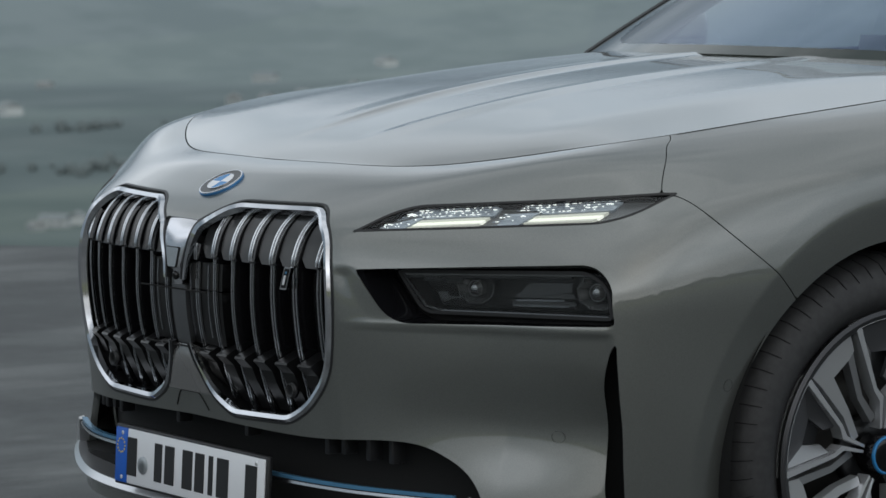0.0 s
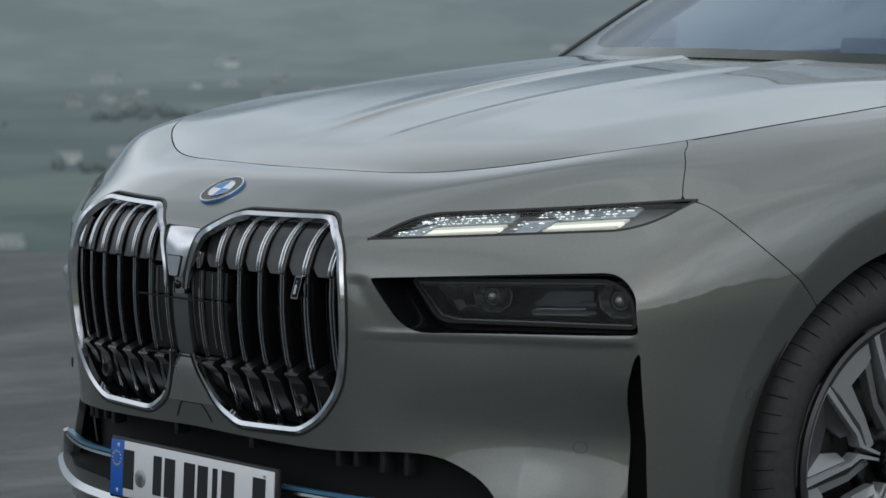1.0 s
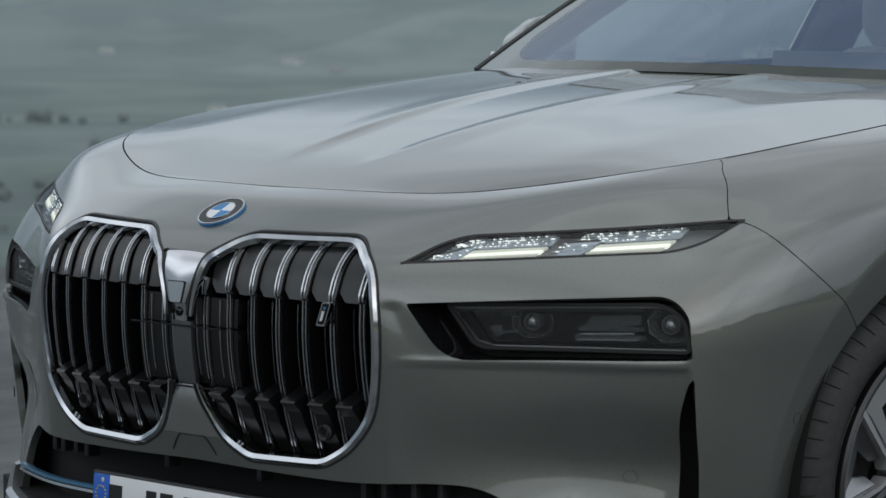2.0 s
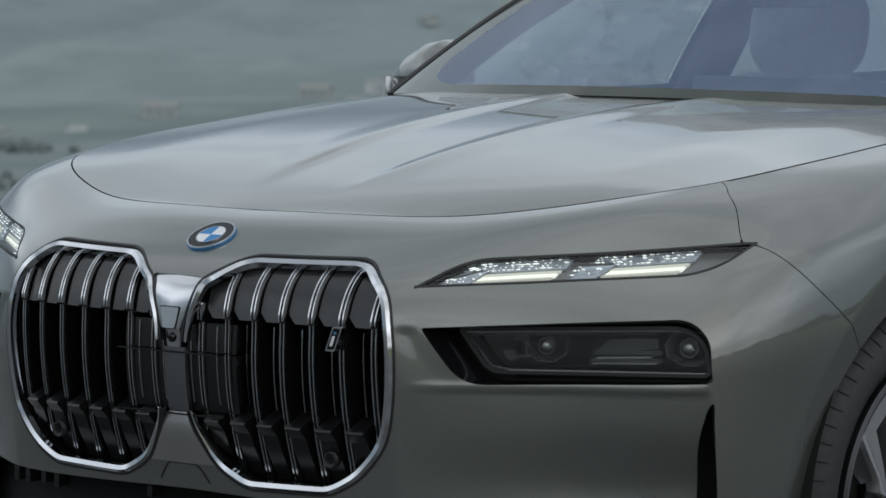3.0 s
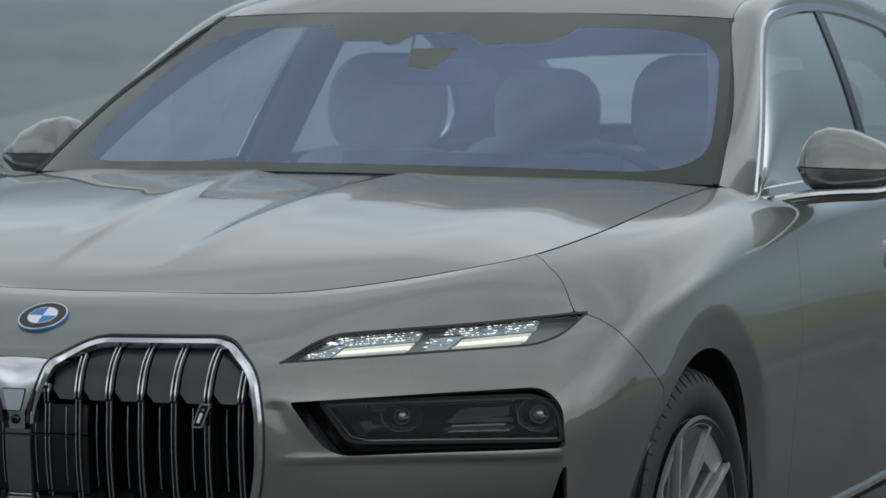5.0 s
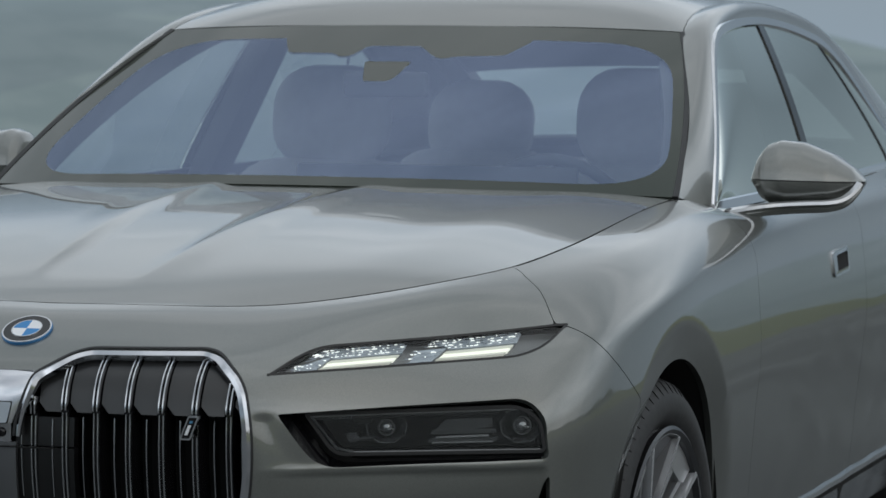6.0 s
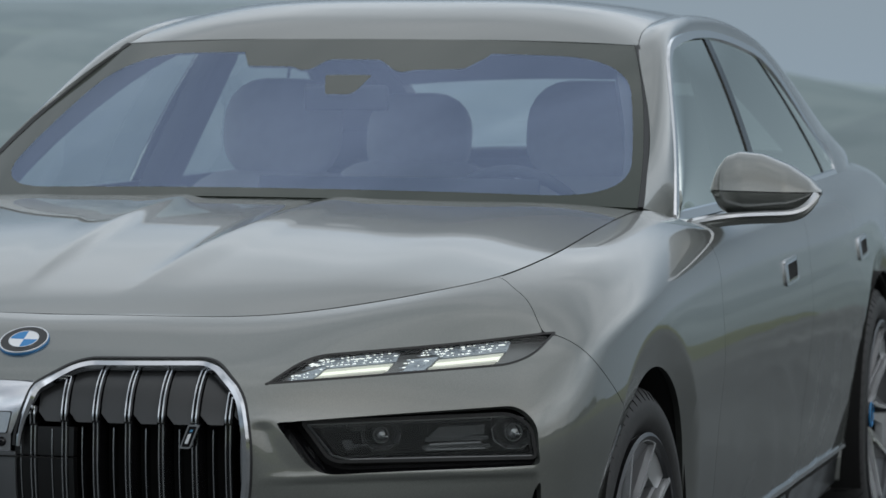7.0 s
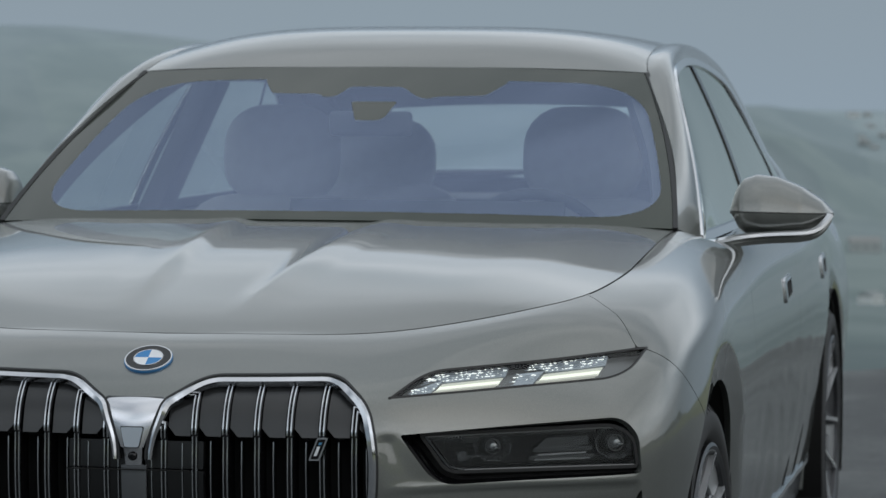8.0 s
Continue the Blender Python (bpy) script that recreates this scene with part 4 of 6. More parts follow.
def build_grille(sgn):
    grille = new("grille")
    grille.parent = car
    tagged(grille, "black kidney grille with chrome slats")
    flip = np.array((sgn, 1, 1))
    # backing
    part("backing", prism(GRILLE_OUT, .01, lambda a, b, d: (sgn * a, .135 + d + .1 * a * a, b)), VOID, grille)
    # tunnel from the opening back to the panel
    inner = lambda a, b: .026 * np.clip((.050 - a) / .014, 0, 1) * np.clip((b - .500) / .02, 0, 1) * np.clip((.715 - b) / .02, 0, 1)
    rim = np.array([on_front(a * .998 + .0004, b) + (0, inner(a, b), 0) for a, b in GRILLE_OUT]) * flip
    back = np.array([(sgn * a, .135 + .1 * a * a, b) for a, b in GRILLE_OUT])
    k = len(rim)
    link_mesh("tunnel", np.concatenate([rim, back]), [[i, (i + 1) % k, k + (i + 1) % k, k + i] for i in range(k)], BLACK, grille)
    # bright surround, open towards the middle bar
    ring = np.concatenate([GRILLE_OUT[91:98], GRILLE_OUT[:84]])
    ring = np.concatenate([np.linspace(p, q, max(1, int(np.hypot(*(q - p)) / .006)), endpoint=False) for p, q in zip(ring, ring[1:])])
    tan = np.gradient(ring, axis=0)
    nrm = np.stack([-tan[:, 1], tan[:, 0]], -1) / np.linalg.norm(tan, axis=1, keepdims=True)
    mid = ring - nrm * .0062 if inside(GRILLE_OUT, *(ring[25:26] - nrm[25:26] * .005).T)[0] > 0 else ring + nrm * .0062
    pts, ups = [], []
    for a, b in mid:
        y, n = surface_y(a, b)
        pts.append(np.array((a, y, b)) + .001 * n)
        ups.append(n)
    pts, ups = np.array(pts) * flip, np.array(ups) * flip
    sec = ((-.0072, -.012), (-.0072, -.0006), (0, .0036), (.0072, -.0006), (.0072, -.012))
    # it thins out where it runs up along the middle bar
    thin = np.where((ring[:, 0] < .1) & (ring[:, 1] < .6), np.interp(ring[:, 1], (.435, .47, .53), (1, .62, .28)), np.where(ring[:, 0] < .06, np.interp(ring[:, 1], (.66, .76), (.40, 1)), 1))
    tube("surround", pts, sec, GRILLE_CHROME, grille, up=ups, scale=thin, label="polished chrome grille surround")
    outer = ring + (nrm * .0016 if (mid[25] - ring[25]) @ nrm[25] < 0 else -nrm * .0016)
    seal = np.array([on_front(a, b, .0003) for a, b in outer]) * flip
    tube("surround_seal", seal, ((-.0024, -.01), (.0024, -.01), (.0024, .0008), (-.0024, .0008)), BLACK, grille, up=ups)
    for i, x in enumerate(SLATS):
        lo, hi = z_range(GRILLE_OUT, x, .012)
        if lo is None:
            continue
        # each slat: a black blade with a pair of chrome edges, wider at the bent upper end
        split = min(.712, hi - .03)
        xs = sgn * x
        pts = [on_front(xs, z) + (0, recess(z) + .007, 0) for z in np.linspace(lo, hi, 24)]
        tube("slat", pts, ((-.0055, 0), (.0055, 0), (.0045, -.05), (-.0045, -.05)), GLOSS, grille, up=(0, -1, 0), label="gloss black vertical slat with chrome edges")
        strip("chrome_edge", xs - .0034, split, hi, .0031, .006, 0, SLAT_CHROME, grille)
        strip("chrome_edge", xs + .0034, split, hi, .0031, .006, 0, SLAT_CHROME, grille)
        strip("chrome_edge", xs - .0036, lo, split - .004, .0026, .005, .004, SLAT_CHROME, grille)
        strip("chrome_edge", xs + .0036, lo, split - .004, .0026, .005, .004, SLAT_CHROME, grille)
        mz0, mz1 = max(lo + .01, .560), min(.695, hi)
        if i in (0, 1):
            strip("thin_strip", sgn * (x - .0225), mz0, mz1, .0024, .004, .005, SATIN, grille)
        elif i == 6:
            strip("thin_strip", sgn * (x + .021), mz0, mz1, .0024, .004, .006, SATIN, grille)
        # bright edge of the shutter blade set back in the gap
        if 1 <= i < 6:
            strip("shutter_edge", sgn * (x + .0245), .556, .698, .0026, .02, .026, SATIN, grille)
        # bright cap that joins the pair of edges
        strip("chrome_cap", xs, hi - .004, hi, .0098, .006, -.0002, SLAT_CHROME, grille, n=3)
        # gloss filler between the upper ends of two slats
        x1 = SLATS[i + 1] - .009 if i + 1 < len(SLATS) else x + .026
        a = np.linspace(x + .007, x1, 7)
        his = [z_range(GRILLE_OUT, v, .010)[1] or .72 for v in a]
        rows = []
        for v, h in zip(a, his):
            t = np.linspace(0, 1, 12)
            z0 = .708 + .016 * max(0, 1 - (v - x - .007) / .014)
            zz = z0 + (max(h, z0 + .004) - z0) * t
            rows.append([on_front(v, z) + (0, np.interp(z, (.70, .83), (.019, .036)), 0) for z in zz])
        grid = np.array(rows)
        sheet("filler", grid * flip, np.ones(grid.shape[:2]), DARK_GLOSS, grille, "gloss dark grey filler between slats", lip=.035, flip=sgn < 0)
        # black block at the foot of the gap, with a bright sloping top
        xa, xb = x + .009, x + .040
        za, zb = (z_range(GRILLE_OUT, v, .015)[0] for v in (xa, xb))
        zt = .546
        if za and zb and zt - max(za, zb) > .035:
            b = bmesh.new()
            rings = []
            for v, z0 in ((xa, za), (xb, zb)):
                top = on_front(v, zt)[1]
                prof = [(top + .055, zt + .010), (top + .005, zt - .012), (top + .0025, zt - .0155)]
                prof += [(on_front(v, z)[1] + recess(z) + e, z) for z, e in ((zt - .032, -.004), (zt - .056, .0), (max(zt - .085, z0 + .006), .008), (z0, .014))]
                prof += [(top + .10, z0)]
                rings.append([b.verts.new((sgn * v, p, q)) for p, q in prof])
            f0, f1 = rings
            b.faces.new(f0)
            b.faces.new(f1[::-1])
            for j in range(len(f0)):
                k2 = (j + 1) % len(f0)
                b.faces.new([f0[j], f0[k2], f1[k2], f1[j]][::-1])
            part("foot_block", b, BLOCK, grille, smooth=False)
    # radar disc low in the grille
    p = on_front(sgn * .311, .482) + (0, .012, 0)
    v, f = lathe([(.0, 0), (.013, 0), (.014, -.002), (.014, .01), (.0, .01)], 32)
    d = link_mesh("sensor", [(sgn * 0 + q[1] + p[0], p[1] + q[0], p[2] + q[2]) for q in v], f, BLACK, grille)
    v, f = lathe([(.0115, -.0025), (.0125, -.0025), (.0125, .002), (.0115, .002)], 32)
    link_mesh("sensor_ring", [(q[1] + p[0], p[1] + q[0], p[2] + q[2]) for q in v], f, DARK_GLOSS, grille)
    return grille


build_grille(1)
build_grille(-1)


def front_prism(outline, depth, out):
    """A plate lying on the nose surface, standing out from it by out."""
    bm = bmesh.new()
    top = [bm.verts.new(on_front(a, b, out)) for a, b in outline]
    low = [bm.verts.new(on_front(a, b, out) + (0, depth, 0)) for a, b in outline]
    bm.faces.new(top)
    bm.faces.new(low[::-1])
    for i in range(len(top)):
        j = (i + 1) % len(top)
        bm.faces.new([top[j], top[i], low[i], low[j]])
    return bm


WEDGE = Mat("brushed_bright_trim", (.72, .72, .75), .20, 1.0).m
LOWER_WEDGE = Mat("satin_lower_trim", (.34, .335, .33), .26, .7).m
BAND = Mat("dark_satin_metal", (.17, .176, .184), .32, .75).m


def centre_bar():
    bar = new("grille_centre_bar")
    bar.parent = car
    both = lambda pts: rounded([*pts, *[(-a, b) for a, b in pts[::-1]]], .004, 3)
    zs, t = np.linspace(.688, .783, 14), np.linspace(-1, 1, 13)
    half = np.interp(zs, (.688, .716, .745, .770, .783), (.021, .031, .045, .058, .067))
    wedge = np.array([[on_front(h * u, z, .005 - .006 * ((z - .70) / .078) ** 2 * (z > .70) - .004 * u * u) for u in t] for h, z in zip(half, zs)])
    sheet("bright_wedge", wedge.transpose(1, 0, 2), np.ones((13, 14)), WEDGE, bar, "brushed bright wedge between the grille halves", lip=.03)
    part("plate_gap", front_prism(both(((.0222, .7255), (.0142, .6865))), .02, .0054), VOID, bar)
    part("camera_plate", front_prism(both(((.021, .724), (.013, .688))), .02, .0062), WEDGE, bar)

    def spine(name, zs, halves, outs, mat, label=""):
        """A bar down the middle of the nose, with its half width and stand-off along z."""
        rows = [[on_front(h * u, z, o - .002 * u * u) for z, h, o in zip(zs, halves, outs)] for u in np.linspace(-1, 1, 9)]
        sheet(name, np.array(rows), np.ones((9, len(zs))), mat, bar, label, lip=.02)

    spine("camera_base", (.655, .664, .674, .684, .6925), (.0150, .0158, .0166, .0174, .0182), (-.008, -.007, -.005, -.002, .002), WEDGE)
    p = on_front(0, .672, -.003)
    v, f = lathe([(.0, -.004), (.005, -.003), (.0085, 0), (.009, .01), (.0, .01)], 28)
    link_mesh("camera_lens", [(p[0] + q[1], p[1] + q[0], p[2] + q[2]) for q in v], f, GLOSS, bar, None, "small black front camera")
    spine("dark_band", np.linspace(.541, .6545, 8), np.linspace(.0228, .0240, 8), np.full(8, -.009), BAND, "dark satin vertical band")
    spine("lower_wedge", (.452, .462, .475, .488, .500, .512, .525, .540), (.0735, .0690, .0610, .0535, .0462, .0392, .0318, .0240), (.002, .002, .002, .002, .002, .001, -.002, -.0085), LOWER_WEDGE, "satin grey lower wedge between the grille halves")
    seam = run([on_front(x, z, .0006) for x, z in ((-.056, .4195), (-.030, .4505), (-.024, .4512), (.024, .4512), (.030, .4505), (.056, .4195))], 40)
    tube("bib_seam", seam, ((-.0012, -.004), (.0012, -.004), (.0012, .0006), (-.0012, .0006)), VOID, bar, up=(0, -1, 0))
    for sg in (1, -1):
        for z0, z1 in ((.5405, .645), (.6485, .700)):
            grid = np.array([[on_front(a, z, -.0225) for z in np.linspace(z0, z1, 6)] for a in np.linspace(.019, .127, 9)]) * (sg, 1, 1)
            sheet("radar_cover", grid, np.ones((9, 6)), BLOCK, bar, "gloss black panel behind the strips", lip=.02, flip=sg < 0)
    part("cross_line", front_prism([(-.125, .648), (.105, .648), (.105, .6455), (-.125, .6455)], .004, .0), VOID, bar)
    part("cross_line", front_prism([(-.125, .540), (.105, .540), (.105, .5375), (-.125, .5375)], .004, .0), VOID, bar)


centre_bar()


RING_BLUE = Mat("emblem_ring_blue", (.05, .19, .40), .25, .4).m


def build_emblem():
    em = new("emblem")
    em.parent = car
    y, n = surface_y(0, .838)
    n = Vector(n)
    side = Vector((1, 0, 0))
    up = side.cross(n) * -1
    if up.z < 0:
        up = -up
    o = Vector((0, y, .838)) + n * .001

    def disc(name, prof, mat, lift=0.0, label=""):
        v, f = lathe(prof, 64)
        pts = [o + n * (-q[0] + lift) + side * q[1] + up * q[2] for q in v]
        ob = link_mesh(name, pts, f, mat, em, None, label)
        tidy(ob.data)
        return ob

    disc("blue_rim", [(.0, .004), (.0452, .004), (.0456, .001), (.0452, -.0025), (.044, -.003), (.0, -.003)], RING_BLUE, label="blue ring round the emblem")
    disc("bright_ring", [(.0442, -.002), (.0442, -.0045), (.0418, -.0045), (.0418, -.002)], CHROME)
    disc("black_ring", [(.0, 0), (.0418, 0), (.0418, -.004), (.0, -.004)], GLOSS)
    disc("bright_ring", [(.0275, -.003), (.0275, -.0055), (.0258, -.0055), (.0258, -.003)], CHROME)
    for k in range(4):
        a = [radians(90 * k + 90 * j / 10) for j in range(11)]
        poly = [(0, 0)] + [(.0258 * math.cos(t), .0258 * math.sin(t)) for t in a]
        bm = prism(poly, .002, lambda p, q, d: o + n * (.003 + d) + side * p + up * q)
        part("quarter", bm, (WHITE if k % 2 == 0 else Mat("emblem_blue", (.02, .20, .48), .2).m if "emblem_blue" not in bpy.data.materials else bpy.data.materials["emblem_blue"]), em)


build_emblem()


def build_badge():
    o = on_front(.340, .69) + (0, .006, 0)
    place = lambda a, b, d: o + np.array((a + .40 * b, -d, b))
    body = rounded(((-.010, -.021), (.010, -.021), (.010, .021), (-.010, .021)), .003, 3)
    b = part("grille_badge", prism(body, .008, place), CHROME, car, "small slanted chrome badge")
    inner = rounded(((-.007, -.018), (.007, -.018), (.007, .018), (-.007, .018)), .002, 3)
    part("badge_field", prism(inner, .0088, place), GLOSS, b)
    stem = ((-.0032, -.012), (.0022, -.012), (.0022, .005), (-.0032, .005))
    part("badge_bar", prism(stem, .0096, place), WHITE, b, "pale slanted bar")
    part("badge_bar", prism(((-.0026, .008), (.0028, .008), (.0028, .0125), (-.0026, .0125)), .0096, place), BLUE, b)


build_badge()


# ---------------------------------------------------------------- lower front: plate, intake, splitter
def build_plate():
    holder = box((.534, .012, .118), bevel=.004)
    ob = part("number_plate", holder, BLACK, car, "white number plate with plain black bars in a black holder")
    ob.matrix_basis = pose(.008, .026, .302, -3, 0.5, 0)
    part("plate_face", box((.522, .004, .106), (0, -.0065, 0), .003), WHITE, ob)
    part("country_strip", box((.044, .004, .106), (-.239, -.0078, 0), .003), Mat("plate_blue", (.012, .11, .50), .4).m, ob)
    yellow = Mat("plate_yellow", (.75, .55, .06), .4).m
    v, f = lathe([(.0, -.0006), (.0019, -.0006), (.0019, .0006), (.0, .0006)], 8)
    for k in range(12):
        at = radians(30 * k)
        link_mesh("star", [(-.239 + .0135 * math.cos(at) + q[1], -.0100 + q[0], .018 + .0135 * math.sin(at) + q[2]) for q in v], f, yellow, ob)
    for a, b in ((.082, .15), (.274, .326), (.345, .41), (.465, .533), (.55, .612), (.64, .67), (.695, .772), (.88, .955)):
        x = -.261 + .522 * (a + b) / 2
        part("plate_bar", box(((b - a) * .522, .002, .074), (x, -.0088, 0), .0008, 1), BLACK, ob)
    v, f = lathe([(.0, -.0015), (.017, -.0015), (.0175, .001), (.0, .001)], 28)
    link_mesh("plate_seal", [(-.261 + .522 * .195 + q[1], -.0088 + q[0], -.012 + q[2]) for q in v], f, Mat("seal_grey", (.35, .38, .4), .4, .3).m, ob)
    for x in (-.235, .235):
        for z in (-.043, .043):
            v, f = lathe([(.0, -.002), (.004, -.0015), (.0045, .001), (.0, .001)], 12)
            link_mesh("plate_screw", [(x + q[1], -.0088 + q[0], z + q[2]) for q in v], f, WHITE, ob)


build_plate()


def build_intake():
    # dark duct behind the opening
    k = 60
    xs = np.linspace(-.74, .74, k)
    zz = np.linspace(.20, .425, 12)
    v = np.array([[on_front(x, z) + (0, .085, 0) for z in zz] for x in xs])
    sheet("lower_intake", v, np.ones(v.shape[:2]), VOID, car, "black lower air intake", lip=0)
    pts = np.array([on_front(x, .323 - .006 * (abs(x) / .6) ** 2, -.004) for x in np.linspace(-.642, .642, 60)])
    tube("blue_strip", pts, ((-.0042, -.006), (.0042, -.006), (.0042, .004), (-.0025, .006)), BLUE, car, up=(0, -1, .2), label="light blue accent strip in the intake")
    tube("bright_strip", pts + (0, -.003, -.0085), ((-.0026, -.006), (.0026, -.006), (.0026, .004), (-.0026, .004)), SATIN, car, up=(0, -1, .2))
    lip = np.array([on_front(x, .228 + .02 * (abs(x) / .7) ** 3, .004) for x in np.linspace(-.72, .72, 60)])
    tube("splitter", lip, ((-.013, -.06), (.008, -.06), (.011, .004), (.003, .016), (-.011, .010)), SILVER, car, up=(0, -1, .15), label="satin silver lower splitter")
    for sgn in (1, -1):
        end = np.array([on_front(sgn * x, z, .004) for x, z in ((.738, .222), (.718, .25), (.693, .285), (.664, .314))])
        tube("splitter_end", run(end, 16), ((-.016, -.03), (.014, -.03), (.010, .010), (-.012, .010)), SILVER, car, up=(0, -1, .1), scale=np.linspace(1.2, .28, 16))
        for x, h in ((.36, .035), (.40, .028), (.455, .04), (.12, .02), (.5, .045)):
            p = on_front(sgn * x, .385) + (0, .05, 0)
            part("duct_rib", box((.012, .03, h), tuple(p), .002), BLACK, car)


build_intake()


# ---------------------------------------------------------------- lamps
GLOW = bpy.data.materials.new("lit_light_guide")
GLOW.use_nodes = True
_e = GLOW.node_tree.nodes["Principled BSDF"]
_e.inputs["Base Color"].default_value = (.35, .36, .30, 1)
_e.inputs["Emission Color"].default_value = (.96, 1.0, .90, 1)
_e.inputs["Emission Strength"].default_value = .85
DIM = GLOW.copy()
DIM.name = "dim_light_guide"
DIM.node_tree.nodes["Principled BSDF"].inputs["Emission Strength"].default_value = .34
SPARK = bpy.data.materials.new("lit_crystal")
SPARK.use_nodes = True
_e = SPARK.node_tree.nodes["Principled BSDF"]
_e.inputs["Base Color"].default_value = (.75, .78, .80, 1)
_e.inputs["Roughness"].default_value = .05
_e.inputs["Emission Color"].default_value = (.95, 1.0, .95, 1)
_e.inputs["Emission Strength"].default_value = .9
CRYSTAL = Mat("clear_crystal", (.42, .47, .52), .12, .15).m
BOWL = Mat("dim_lamp_chrome", (.36, .365, .37), .12, .8).m
BLACK_CHROME = Mat("black_chrome", (.18, .183, .188), .12, .9).m
BOWL_BACK = Mat("lamp_back", (.007, .007, .0075), .2, .3).m
REFLECT = Mat("lamp_reflector", (.32, .325, .33), .10, .7).m
LAMP_EDGE = Mat("lamp_edge_trim", (.16, .165, .17), .22, .8).m


def wall_ring(outline, out, sgn):
    return np.array([on_front(a, b, out) for a, b in outline]) * (sgn, 1, 1)


def shrink(outline, d):
    t = np.roll(outline, -1, axis=0) - np.roll(outline, 1, axis=0)
    n = np.stack([-t[:, 1], t[:, 0]], -1) / (np.linalg.norm(t, axis=1, keepdims=True) + 1e-9)
    c = outline + n * .0005
    s = 1 if np.mean(inside(outline, c[:, 0], c[:, 1])) > 0 else -1
    return outline + s * n * d


